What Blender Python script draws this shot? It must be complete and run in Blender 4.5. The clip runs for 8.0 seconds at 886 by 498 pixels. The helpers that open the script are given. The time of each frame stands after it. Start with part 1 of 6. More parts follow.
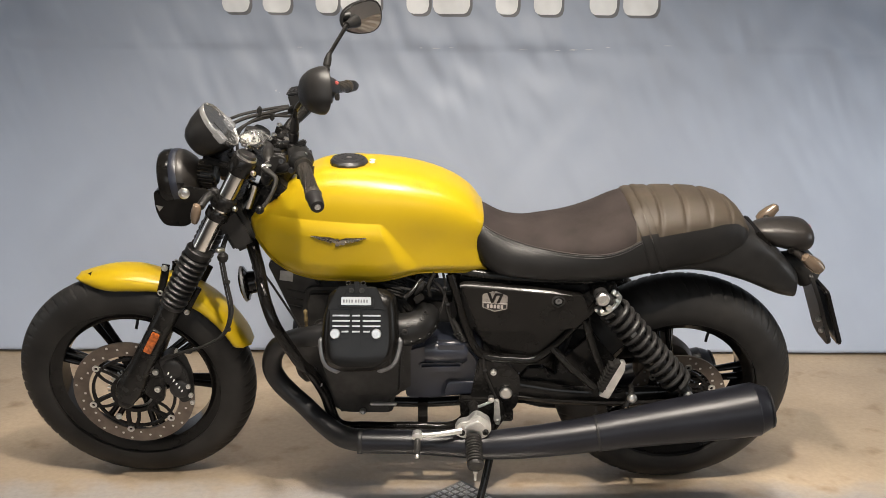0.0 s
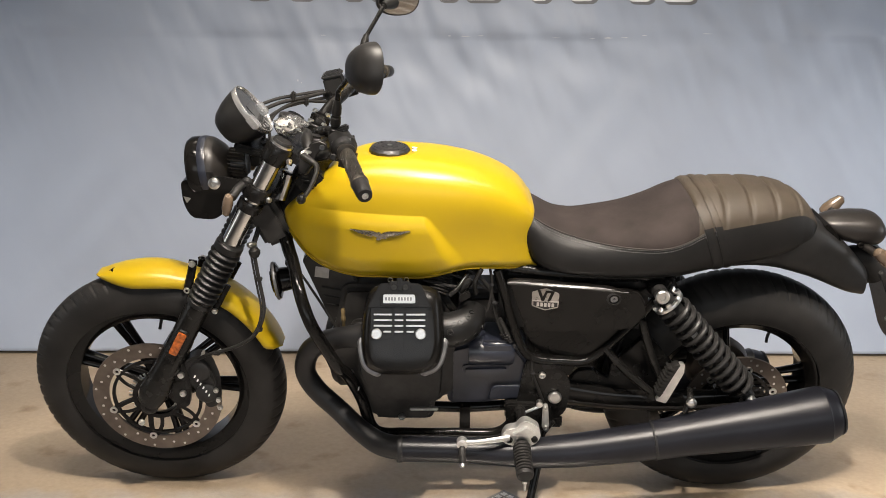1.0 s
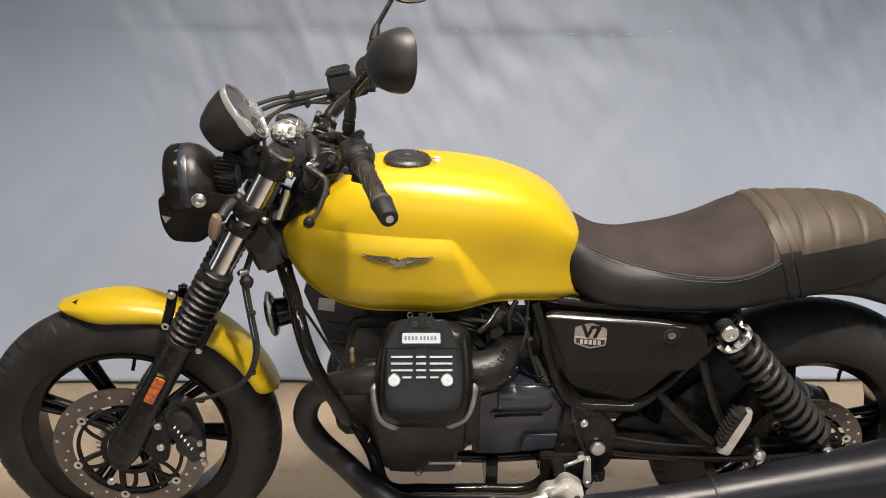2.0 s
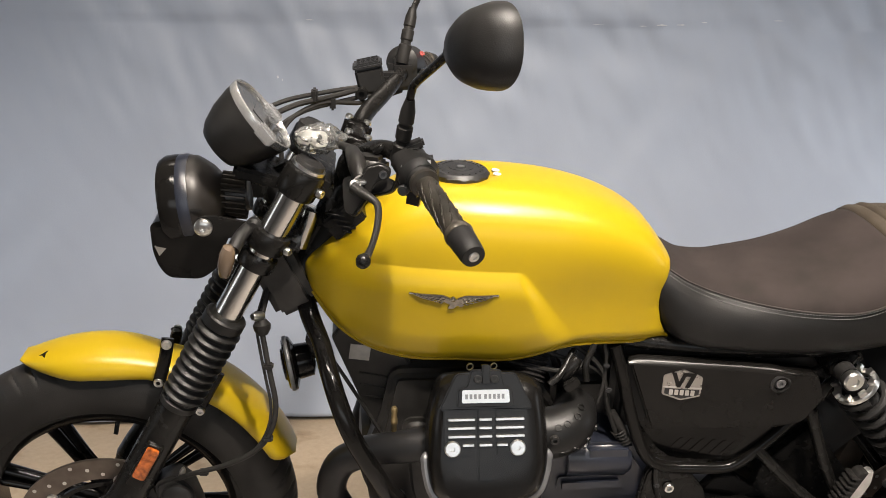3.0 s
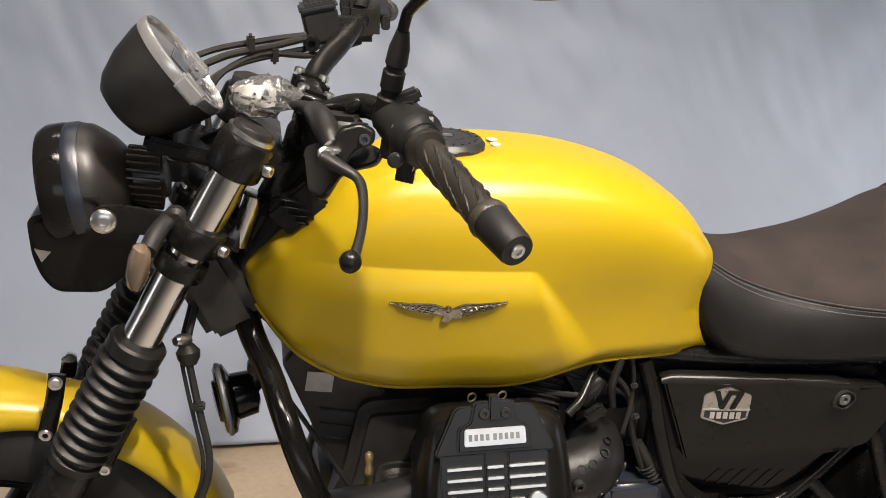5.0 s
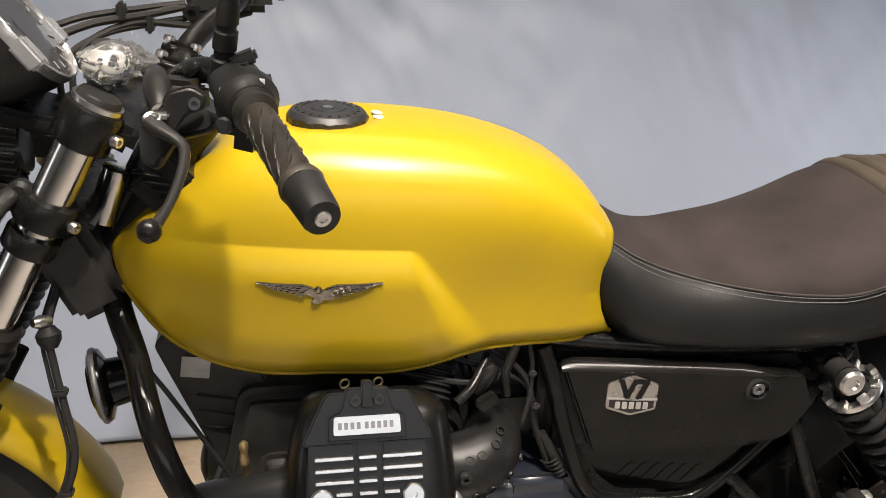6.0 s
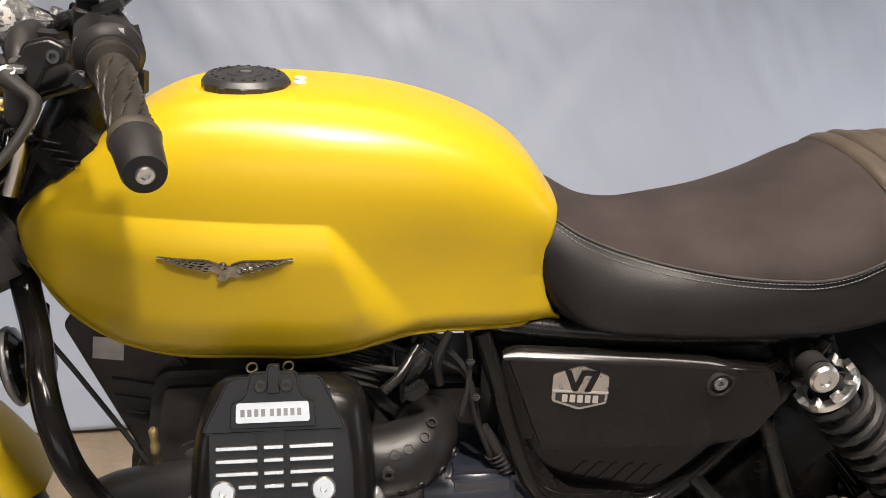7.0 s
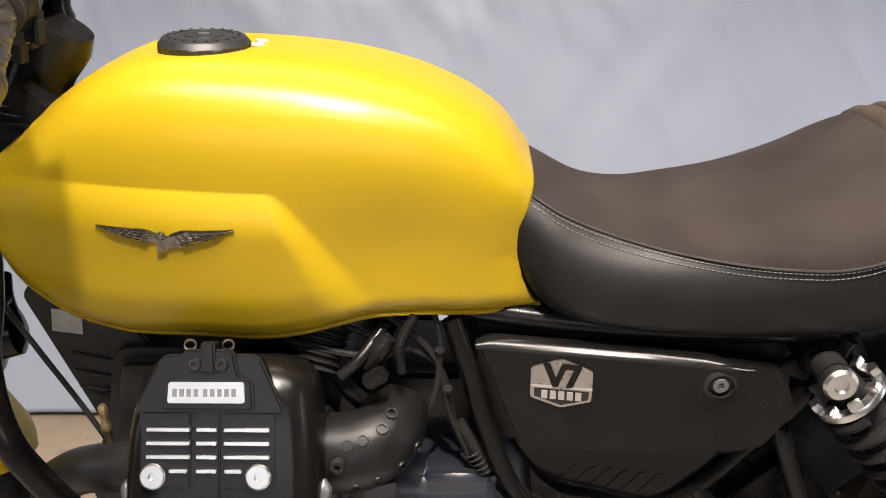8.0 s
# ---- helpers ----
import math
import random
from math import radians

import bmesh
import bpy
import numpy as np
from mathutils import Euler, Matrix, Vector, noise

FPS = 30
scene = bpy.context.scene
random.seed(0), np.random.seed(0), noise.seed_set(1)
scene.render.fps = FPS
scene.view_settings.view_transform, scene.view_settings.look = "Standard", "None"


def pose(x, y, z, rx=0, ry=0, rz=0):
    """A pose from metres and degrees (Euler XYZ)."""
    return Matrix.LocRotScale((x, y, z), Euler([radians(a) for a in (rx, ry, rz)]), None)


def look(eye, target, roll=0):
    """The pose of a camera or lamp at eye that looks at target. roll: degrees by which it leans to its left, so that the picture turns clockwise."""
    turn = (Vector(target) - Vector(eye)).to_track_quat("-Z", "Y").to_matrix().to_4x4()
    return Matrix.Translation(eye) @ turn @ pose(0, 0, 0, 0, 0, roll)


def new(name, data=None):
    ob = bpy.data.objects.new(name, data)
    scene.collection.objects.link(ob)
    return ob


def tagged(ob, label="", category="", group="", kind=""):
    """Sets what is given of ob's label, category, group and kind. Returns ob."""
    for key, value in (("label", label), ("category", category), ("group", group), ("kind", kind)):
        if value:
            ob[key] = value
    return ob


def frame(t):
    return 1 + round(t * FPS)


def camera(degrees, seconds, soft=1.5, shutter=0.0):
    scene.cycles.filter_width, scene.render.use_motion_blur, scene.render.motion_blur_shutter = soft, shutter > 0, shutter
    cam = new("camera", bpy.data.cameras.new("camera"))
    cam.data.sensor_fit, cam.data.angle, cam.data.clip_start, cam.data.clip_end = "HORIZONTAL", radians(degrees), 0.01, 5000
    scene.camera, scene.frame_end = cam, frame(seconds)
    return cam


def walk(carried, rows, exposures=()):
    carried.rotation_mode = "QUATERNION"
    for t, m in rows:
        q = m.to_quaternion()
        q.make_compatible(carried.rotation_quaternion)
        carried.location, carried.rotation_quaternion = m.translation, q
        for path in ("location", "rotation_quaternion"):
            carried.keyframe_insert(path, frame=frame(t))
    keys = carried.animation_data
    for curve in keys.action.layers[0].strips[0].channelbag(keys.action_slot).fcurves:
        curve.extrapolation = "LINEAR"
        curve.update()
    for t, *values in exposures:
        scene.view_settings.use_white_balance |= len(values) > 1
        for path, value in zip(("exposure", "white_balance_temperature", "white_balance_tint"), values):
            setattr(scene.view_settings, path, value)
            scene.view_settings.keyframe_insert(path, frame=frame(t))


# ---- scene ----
cam = camera(51.36, 8.0, soft=0.5)
ROWS = [
    (0.0, (0.0677, -2.4458, 1.1852), (0.0912, -0.4933, 0.7524), 0.47),
    (0.5, (0.0256, -2.3761, 1.1575), (0.0457, -0.4227, 0.7286), 0.40),
    (1.0, (-0.0424, -2.3016, 1.1355), (-0.0165, -0.3485, 0.7059), 0.46),
    (1.5, (-0.0927, -2.1622, 1.1163), (-0.0468, -0.2094, 0.6871), 0.57),
    (1.7, (-0.1135, -2.0827, 1.1160), (-0.0520, -0.1296, 0.6902), 0.66),
    (2.8, (-0.2511, -1.6831, 1.0940), (-0.1061, 0.2667, 0.6730), 0.61),
    (3.0, (-0.2947, -1.6138, 1.0918), (-0.1190, 0.3331, 0.6691), 0.64),
    (3.5, (-0.3686, -1.4891, 1.0720), (-0.0891, 0.4455, 0.6486), 0.74),
    (4.0, (-0.4090, -1.3802, 1.0441), (-0.0575, 0.5421, 0.6189), 0.78),
    (4.2, (-0.4112, -1.3431, 1.0443), (-0.0403, 0.5756, 0.6186), 0.78),
    (5.3, (-0.3231, -1.2594, 0.9997), (0.0613, 0.6568, 0.5753), 0.48),
    (5.5, (-0.2919, -1.2546, 0.9932), (0.0919, 0.6609, 0.5648), 0.54),
    (6.0, (-0.1973, -1.2456, 0.9812), (0.1503, 0.6765, 0.5515), 0.35),
    (6.5, (-0.1172, -1.2382, 0.9632), (0.1689, 0.6936, 0.5320), 0.20),
    (7.0, (-0.0449, -1.1934, 0.9423), (0.1809, 0.7456, 0.5073), 0.17),
    (7.5, (0.0330, -1.1589, 0.9326), (0.1498, 0.7901, 0.4993), -0.05),
    (8.0, (0.1242, -1.1264, 0.8996), (0.0802, 0.8262, 0.4690), -0.20),
]
walk(cam, [(t, look(eye, target, roll)) for t, eye, target, roll in ROWS], [(0.0, 0.08, 6500, 10), (1.5, 0.15, 6500, 11), (3.0, 0.07, 6500, 11), (5.5, 0.03, 6500, 12), (7.5, 0.18, 6500, 14), (8.0, 0.20, 6500, 15)])

# ---- light ----
from mathutils.bvhtree import BVHTree

world = bpy.data.worlds.new("room_air")
scene.world = world
world.use_nodes = True
world.node_tree.nodes["Background"].inputs[0].default_value = (0.75, 0.85, 1.0, 1)
world.node_tree.nodes["Background"].inputs[1].default_value = 0.03


def lamp(name, kind, m, power, colour, **settings):
    data = bpy.data.lights.new(name, kind)
    data.energy, data.color = power, colour
    ob = new(name, data)
    ob.matrix_world = m
    if kind == "AREA":
        data.shape, data.size, data.size_y = "RECTANGLE", settings["size"], settings["size_y"]
        data.spread = settings.get("spread", math.pi)
    else:
        data.shadow_soft_size, data.spot_size, data.spot_blend = settings["radius"], settings["cone"], settings["blend"]
    return ob


WARM, DAY = (1.0, 0.905, 0.79), (0.93, 0.97, 1.0)
lamp("ceiling_strip_light", "AREA", look((0.22, -1.15, 2.75), (0.22, -0.45, 0.3)), 31, WARM, size=2.6, size_y=0.24, spread=radians(85))
lamp("ceiling_strip_light", "AREA", look((0.10, 0.50, 2.75), (0.10, 0.42, 0.0)), 4.5, WARM, size=2.6, size_y=0.20, spread=radians(75))
lamp("ceiling_spot", "SPOT", look((0.20, -1.50, 2.6), (0.08, 0.28, 0.08)), 308, WARM, radius=0.055, cone=radians(84), blend=1.0)
# Unseen fill lamps, added to brighten the tarpaulin from either side.
for x, power in ((-2.9, 5), (2.9, 9)):
    lamp("side_fill", "AREA", look((x, -0.5, 0.85), (x * 0.5, 1.1, 0.25)), power, DAY, size=0.8, size_y=1.0, spread=radians(100))
lamp("doorway_daylight", "AREA", look((0.0, -4.95, 1.0), (0.0, 0.0, 0.5)), 45, DAY, size=4.5, size_y=1.6)

# ---- materials ----


def mat(name, colour, rough=0.5, metal=0.0, vary=0.12, scale=18.0, bump=0.0, bump_scale=120.0, coat=0.0, spec=0.5, second=None, stretch=(1, 1, 1), rough_vary=0.12):
    """A surface with stains at one size and grain at another."""
    m = bpy.data.materials.new(name)
    m.use_nodes = True
    nt = m.node_tree
    bsdf = nt.nodes["Principled BSDF"]
    coord = nt.nodes.new("ShaderNodeTexCoord")
    mapping = nt.nodes.new("ShaderNodeMapping")
    mapping.inputs["Scale"].default_value = stretch
    nt.links.new(coord.outputs["Object"], mapping.inputs[0])
    big = nt.nodes.new("ShaderNodeTexNoise")
    big.inputs["Scale"].default_value, big.inputs["Detail"].default_value = scale, 6
    nt.links.new(mapping.outputs[0], big.inputs["Vector"])
    fine = nt.nodes.new("ShaderNodeTexNoise")
    fine.inputs["Scale"].default_value, fine.inputs["Detail"].default_value = bump_scale, 4
    nt.links.new(mapping.outputs[0], fine.inputs["Vector"])
    ramp = nt.nodes.new("ShaderNodeValToRGB")
    low = second or tuple(c * (1 - vary) for c in colour)
    high = colour if second else tuple(min(1, c * (1 + vary)) for c in colour)
    ramp.color_ramp.elements[0].position, ramp.color_ramp.elements[1].position = 0.32, 0.68
    ramp.color_ramp.elements[0].color, ramp.color_ramp.elements[1].color = (*low, 1), (*high, 1)
    nt.links.new(big.outputs["Fac"], ramp.inputs[0])
    nt.links.new(ramp.outputs[0], bsdf.inputs["Base Color"])
    rr = nt.nodes.new("ShaderNodeMapRange")
    rr.inputs["To Min"].default_value, rr.inputs["To Max"].default_value = max(0.02, rough - rough_vary), min(1, rough + rough_vary)
    nt.links.new(fine.outputs["Fac"], rr.inputs[0])
    nt.links.new(rr.outputs[0], bsdf.inputs["Roughness"])
    bsdf.inputs["Metallic"].default_value = metal
    bsdf.inputs["Specular IOR Level"].default_value = spec
    bsdf.inputs["Coat Weight"].default_value = coat
    bsdf.inputs["Coat Roughness"].default_value = 0.25
    if bump:
        bp = nt.nodes.new("ShaderNodeBump")
        bp.inputs["Strength"].default_value, bp.inputs["Distance"].default_value = bump, 0.002
        nt.links.new(fine.outputs["Fac"], bp.inputs["Height"])
        nt.links.new(bp.outputs[0], bsdf.inputs["Normal"])
    return m


YELLOW = mat("satin_yellow_paint", (0.404, 0.277, 0.0062), 0.33, 0.0, 0.02, 6, coat=0.06, rough_vary=0.02, bump_scale=60, spec=0.36)
BLACK = mat("satin_black_paint", (0.0085, 0.0080, 0.0075), 0.27, 0.0, 0.3, 20, spec=0.24, rough_vary=0.02, bump_scale=40)
GLOSS = mat("gloss_black_paint", (0.0066, 0.0061, 0.0057), 0.15, 0.0, 0.3, 14, rough_vary=0.03, spec=0.20, bump_scale=40)
MATT = mat("matt_black_plastic", (0.0150, 0.0144, 0.0140), 0.44, 0.0, 0.3, 25, bump=0.12, bump_scale=700, spec=0.32)
ENGINE = mat("engine_black_coating", (0.0255, 0.0238, 0.0222), 0.42, 0.0, 0.4, 22, bump=0.08, bump_scale=300, spec=0.32, rough_vary=0.05)
GREY = mat("blue_black_cast_metal", (0.015, 0.0175, 0.027), 0.34, 0.0, 0.25, 16, bump=0.12, bump_scale=500, spec=0.6)
BOOT = mat("grey_moulded_plastic", (0.0080, 0.0077, 0.0076), 0.38, 0.0, 0.2, 26, bump=0.12, bump_scale=700, spec=0.28)
ANODISED = mat("dark_anodised_alloy", (0.0145, 0.0135, 0.0125), 0.40, 0.0, 0.2, 30, rough_vary=0.05, spec=0.35)
DARKGREY = mat("dark_grey_plastic", (0.020, 0.020, 0.021), 0.40, 0.0, 0.2, 24, bump=0.1, bump_scale=800, spec=0.4)
RUBBER = mat("tyre_rubber", (0.0175, 0.0164, 0.0155), 0.50, 0.0, 0.35, 12, bump=0.2, bump_scale=500, spec=0.24)
GRIP = mat("worn_grip_rubber", (0.042, 0.036, 0.028), 0.40, 0.0, 0.4, 40, bump=0.15, bump_scale=600, spec=0.4)
SUEDE = mat("dark_brown_suede", (0.0303, 0.0238, 0.0222), 0.9, 0.0, 0.3, 10, bump=0.3, bump_scale=1200, spec=0.2)
VINYL = mat("black_grained_vinyl", (0.0100, 0.0094, 0.0090), 0.45, 0.0, 0.25, 14, bump=0.2, bump_scale=800, spec=0.27)
LEATHER = mat("bronze_brown_leather", (0.050, 0.039, 0.028), 0.54, 0.0, 0.22, 12, bump=0.25, bump_scale=700, spec=0.35)
PIPING = mat("brown_leather_piping", (0.040, 0.034, 0.031), 0.42, 0.0, 0.2, 40, bump=0.1, bump_scale=700, spec=0.4)
THREAD = mat("grey_thread", (0.15, 0.147, 0.145), 0.8)
CHROME = mat("polished_fork_tube", (0.62, 0.60, 0.57), 0.16, 1.0, 0.05, 30, rough_vary=0.04)
STEEL = mat("bright_steel", (0.66, 0.65, 0.63), 0.30, 1.0, 0.06, 40, rough_vary=0.05)
ALLOY = mat("cast_alloy", (0.66, 0.65, 0.63), 0.42, 0.9, 0.15, 40, bump=0.2, bump_scale=500)
DISC = mat("brake_disc_steel", (0.155, 0.130, 0.112), 0.36, 0.9, 0.22, 30)
BRASS = mat("brass_fitting", (0.40, 0.30, 0.15), 0.42, 0.9, 0.2, 60)
COVER = mat("satin_black_casting", (0.0060, 0.0056, 0.0053), 0.25, 0.0, 0.3, 20, spec=0.27, rough_vary=0.03, bump_scale=60)
MUFFLER = mat("dark_blue_black_exhaust_coating", (0.0085, 0.0088, 0.0120), 0.35, 0.0, 0.2, 10, rough_vary=0.02, spec=0.27, bump_scale=60)
PIPE = mat("matt_black_exhaust_pipe", (0.0120, 0.0118, 0.0122), 0.42, 0.0, 0.35, 14, spec=0.35, rough_vary=0.04, bump_scale=60)
GAITER = mat("gaiter_rubber", (0.0095, 0.0090, 0.0086), 0.44, 0.0, 0.3, 18, spec=0.32, rough_vary=0.04, bump_scale=80)
AMBER = mat("amber_reflector", (0.36, 0.085, 0.012), 0.18, 0.0, 0.5, 140, coat=0.4)
SMOKE = mat("bronze_tinted_lens", (0.16, 0.115, 0.08), 0.22, 0.3, 0.1, 20, coat=0.6)
BRONZE = mat("bronze_black_lacquer", (0.022, 0.019, 0.017), 0.42, 0.3, 0.15, 10, coat=0.1)
WHITE = mat("white_print", (0.80, 0.80, 0.80), 0.5, 0.0, 0.04)
CHALK = mat("chalky_scuff", (0.52, 0.53, 0.55), 0.7, 0.0, 0.1, 60)
SHADE = mat("grey_print", (0.16, 0.16, 0.165), 0.55, 0.0, 0.08)
PAPER = mat("paper_sticker", (0.42, 0.40, 0.37), 0.6, 0.0, 0.15, 60)
SILVER = mat("satin_silver_bezel", (0.55, 0.545, 0.54), 0.25, 0.75, 0.03, 40, rough_vary=0.03)
DRIVE = mat("brown_grey_cast_housing", (0.075, 0.062, 0.050), 0.42, 0.3, 0.2, 30, bump=0.15, bump_scale=400)
RED = mat("faded_red_switch", (0.42, 0.10, 0.09), 0.4)
PLATE = mat("worn_tread_plate", (0.20, 0.19, 0.18), 0.5, 0.6, 0.4, 22, bump=0.1, bump_scale=300)
EMBLEM = mat("antique_dark_chrome", (0.36, 0.33, 0.28), 0.22, 1.0, 0.35, 160)
RIM = mat("dull_bare_metal", (0.20, 0.20, 0.205), 0.45, 0.7, 0.2, 40)
BADGE = mat("brushed_badge_silver", (0.42, 0.40, 0.38), 0.3, 1.0, 0.1, 60)
GLASSY = mat("dark_display_glass", (0.030, 0.030, 0.030), 0.10, 0.0, 0.3, 30, coat=0.6, rough_vary=0.02)
FILM = mat("clear_crumpled_film", (0.80, 0.80, 0.79), 0.20, 0.0, 0.05, 40, rough_vary=0.08)
FILM.node_tree.nodes["Principled BSDF"].inputs["Transmission Weight"].default_value = 0.93
MIRROR = mat("mirror_glass", (0.80, 0.80, 0.80), 0.03, 1.0, 0.02, 5, rough_vary=0.01)
PLASTER = mat("pale_plaster", (0.58, 0.56, 0.53), 0.85, 0.0, 0.06, 3, bump=0.2, bump_scale=60)
TARP = mat("blue_grey_tarpaulin", (0.335, 0.375, 0.455), 0.50, 0.0, 0.06, 1.6, bump=0.12, bump_scale=260)


def concrete():
    m = mat("stained_concrete", (0.415, 0.322, 0.223), 0.55, 0.0, 0.2, 1.4, second=(0.275, 0.212, 0.147), bump=0.25, bump_scale=140)
    nt = m.node_tree
    bsdf = nt.nodes["Principled BSDF"]
    ramp = next(n for n in nt.nodes if n.type == "VALTORGB")
    spots = nt.nodes.new("ShaderNodeTexNoise")
    spots.inputs["Scale"].default_value, spots.inputs["Detail"].default_value = 9, 8
    sr = nt.nodes.new("ShaderNodeValToRGB")
    sr.color_ramp.elements[0].position, sr.color_ramp.elements[1].position = 0.58, 0.76
    mix = nt.nodes.new("ShaderNodeMixRGB")
    mix.blend_type = "MULTIPLY"
    mix.inputs[2].default_value = (0.62, 0.55, 0.47, 1)
    grain = nt.nodes.new("ShaderNodeTexNoise")
    grain.inputs["Scale"].default_value, grain.inputs["Detail"].default_value = 60, 8
    gm = nt.nodes.new("ShaderNodeMixRGB")
    gm.blend_type = "OVERLAY"
    gm.inputs[0].default_value = 0.18
    coord = next(n for n in nt.nodes if n.type == "TEX_COORD")
    for n in (spots, grain):
        nt.links.new(coord.outputs["Object"], n.inputs["Vector"])
    nt.links.new(spots.outputs["Fac"], sr.inputs[0])
    nt.links.new(sr.outputs[0], mix.inputs[0])
    nt.links.new(ramp.outputs[0], mix.inputs[1])
    sep = nt.nodes.new("ShaderNodeSeparateXYZ")
    nt.links.new(coord.outputs["Object"], sep.inputs[0])
    wob = nt.nodes.new("ShaderNodeMath")
    wob.operation = "MULTIPLY_ADD"
    wob.inputs[1].default_value = 0.22
    nt.links.new(spots.outputs["Fac"], wob.inputs[0])
    nt.links.new(sep.outputs["Y"], wob.inputs[2])
    edge = nt.nodes.new("ShaderNodeMapRange")
    edge.inputs["From Min"].default_value, edge.inputs["From Max"].default_value = 0.07, -0.03
    nt.links.new(wob.outputs[0], edge.inputs[0])
    grey = nt.nodes.new("ShaderNodeMixRGB")
    grey.inputs[2].default_value = (0.30, 0.275, 0.258, 1)
    nt.links.new(edge.outputs[0], grey.inputs[0])
    nt.links.new(mix.outputs[0], grey.inputs[1])
    nt.links.new(grey.outputs[0], gm.inputs[1])
    nt.links.new(grain.outputs["Fac"], gm.inputs[2])
    nt.links.new(gm.outputs[0], bsdf.inputs["Base Color"])
    return m


CONCRETE = concrete()

# ---- shapes ----


def join(*geos):
    v, f = [], []
    for gv, gf in geos:
        n = len(v)
        v += [tuple(p) for p in gv]
        f += [tuple(i + n for i in face) for face in gf]
    return v, f


def flip(geo):
    """The same shape on the other side of the machine."""
    return [(x, -y, z) for x, y, z in geo[0]], [tuple(reversed(f)) for f in geo[1]]


def moved(geo, m):
    return [tuple(m @ Vector(p)) for p in geo[0]], geo[1]


def part(name, geo, material, parent=None, label="", sharp=38):
    mesh = bpy.data.meshes.new(name)
    mesh.from_pydata(geo[0], [], geo[1])
    bm = bmesh.new()
    bm.from_mesh(mesh)
    bmesh.ops.remove_doubles(bm, verts=bm.verts, dist=1e-6)
    bmesh.ops.recalc_face_normals(bm, faces=bm.faces)
    bm.to_mesh(mesh)
    bm.free()
    mesh.polygons.foreach_set("use_smooth", [True] * len(mesh.polygons))
    mesh.set_sharp_from_angle(angle=radians(sharp))
    mesh.materials.append(material)
    ob = new(name, mesh)
    if parent:
        ob.parent = parent
    return tagged(ob, label)


def frame_of(d):
    d = Vector(d).normalized()
    a = d.cross(Vector((0, 0, 1)) if abs(d.z) < 0.9 else Vector((1, 0, 0))).normalized()
    return a, d.cross(a), d


def rings(loops, caps=True, closed=True):
    """A skin over loops of equally many points."""
    v, f, n = [], [], len(loops[0])
    for loop in loops:
        v += [tuple(p) for p in loop]
    for i in range(len(loops) - 1):
        for j in range(n if closed else n - 1):
            k = (j + 1) % n
            f.append((i * n + j, i * n + k, (i + 1) * n + k, (i + 1) * n + j))
    if caps and closed:
        f += [tuple(reversed(range(n))), tuple(range((len(loops) - 1) * n, len(loops) * n))]
    return v, f


def lathe(profile, o, d, seg=32, caps=True):
    """profile: (radius, distance along the axis d from o)."""
    a, b, d = frame_of(d)
    o = Vector(o)
    loops = []
    for r, h in profile:
        r = max(r, 1e-4)
        loops.append([o + d * h + (a * math.cos(t) + b * math.sin(t)) * r for t in (2 * math.pi * i / seg for i in range(seg))])
    return rings(loops, caps)


def ring_lathe(profile, o, d, seg=48):
    """A closed profile turned round an axis: a ring."""
    return lathe(list(profile) + [profile[0]], o, d, seg, caps=False)


def spline(points, n=6):
    pts = [Vector(p) for p in points]
    if len(pts) < 3:
        return pts
    ext = [pts[0] * 2 - pts[1]] + pts + [pts[-1] * 2 - pts[-2]]
    out = []
    for i in range(1, len(ext) - 2):
        p0, p1, p2, p3 = ext[i - 1:i + 3]
        for k in range(n):
            t = k / n
            out.append(0.5 * (2 * p1 + (p2 - p0) * t + (2 * p0 - 5 * p1 + 4 * p2 - p3) * t * t + (3 * p1 - p0 - 3 * p2 + p3) * t ** 3))
    return out + [pts[-1]]


def sweep(points, r, seg=14, n=6, squash=1.0, up=None):
    """A tube along a smooth path; r: one radius, or one for each point."""
    path = spline(points, n)
    if isinstance(r, (int, float)):
        radii = [r] * len(path)
    else:
        rr = [Vector((x, 0, 0)) for x in r]
        radii = [p.x for p in spline(rr, n)] if len(r) > 2 else list(np.linspace(r[0], r[1], len(path)))
    loops, a = [], None
    for i, p in enumerate(path):
        d = (path[min(i + 1, len(path) - 1)] - path[max(i - 1, 0)]).normalized()
        a = frame_of(d)[0] if a is None else (a - d * a.dot(d)).normalized()
        if up is not None:
            a = (Vector(up) - d * Vector(up).dot(d)).normalized()
        b = d.cross(a)
        loops.append([p + (a * math.cos(t) * squash + b * math.sin(t)) * radii[i] for t in (2 * math.pi * j / seg for j in range(seg))])
    return rings(loops)


def slab(outline, o, ux, uy, depth, bevel=0.0, seg=2):
    """An outline in the plane of ux and uy at o, given depth along ux x uy, with rounded edges."""
    ux, uy, o = Vector(ux), Vector(uy), Vector(o)
    n = ux.cross(uy).normalized()
    bm = bmesh.new()
    face = bm.faces.new([bm.verts.new(o + ux * a + uy * b) for a, b in outline])
    top = bmesh.ops.extrude_face_region(bm, geom=[face])
    bmesh.ops.translate(bm, verts=[e for e in top["geom"] if isinstance(e, bmesh.types.BMVert)], vec=n * depth)
    bmesh.ops.recalc_face_normals(bm, faces=bm.faces)
    if bevel:
        edges = [e for e in bm.edges if len(e.link_faces) == 2 and e.calc_face_angle() > radians(40)]
        bmesh.ops.bevel(bm, geom=edges, offset=bevel, segments=seg, affect="EDGES", clamp_overlap=True)
    bm.verts.index_update()
    out = [tuple(v.co) for v in bm.verts], [tuple(v.index for v in f.verts) for f in bm.faces]
    bm.free()
    return out


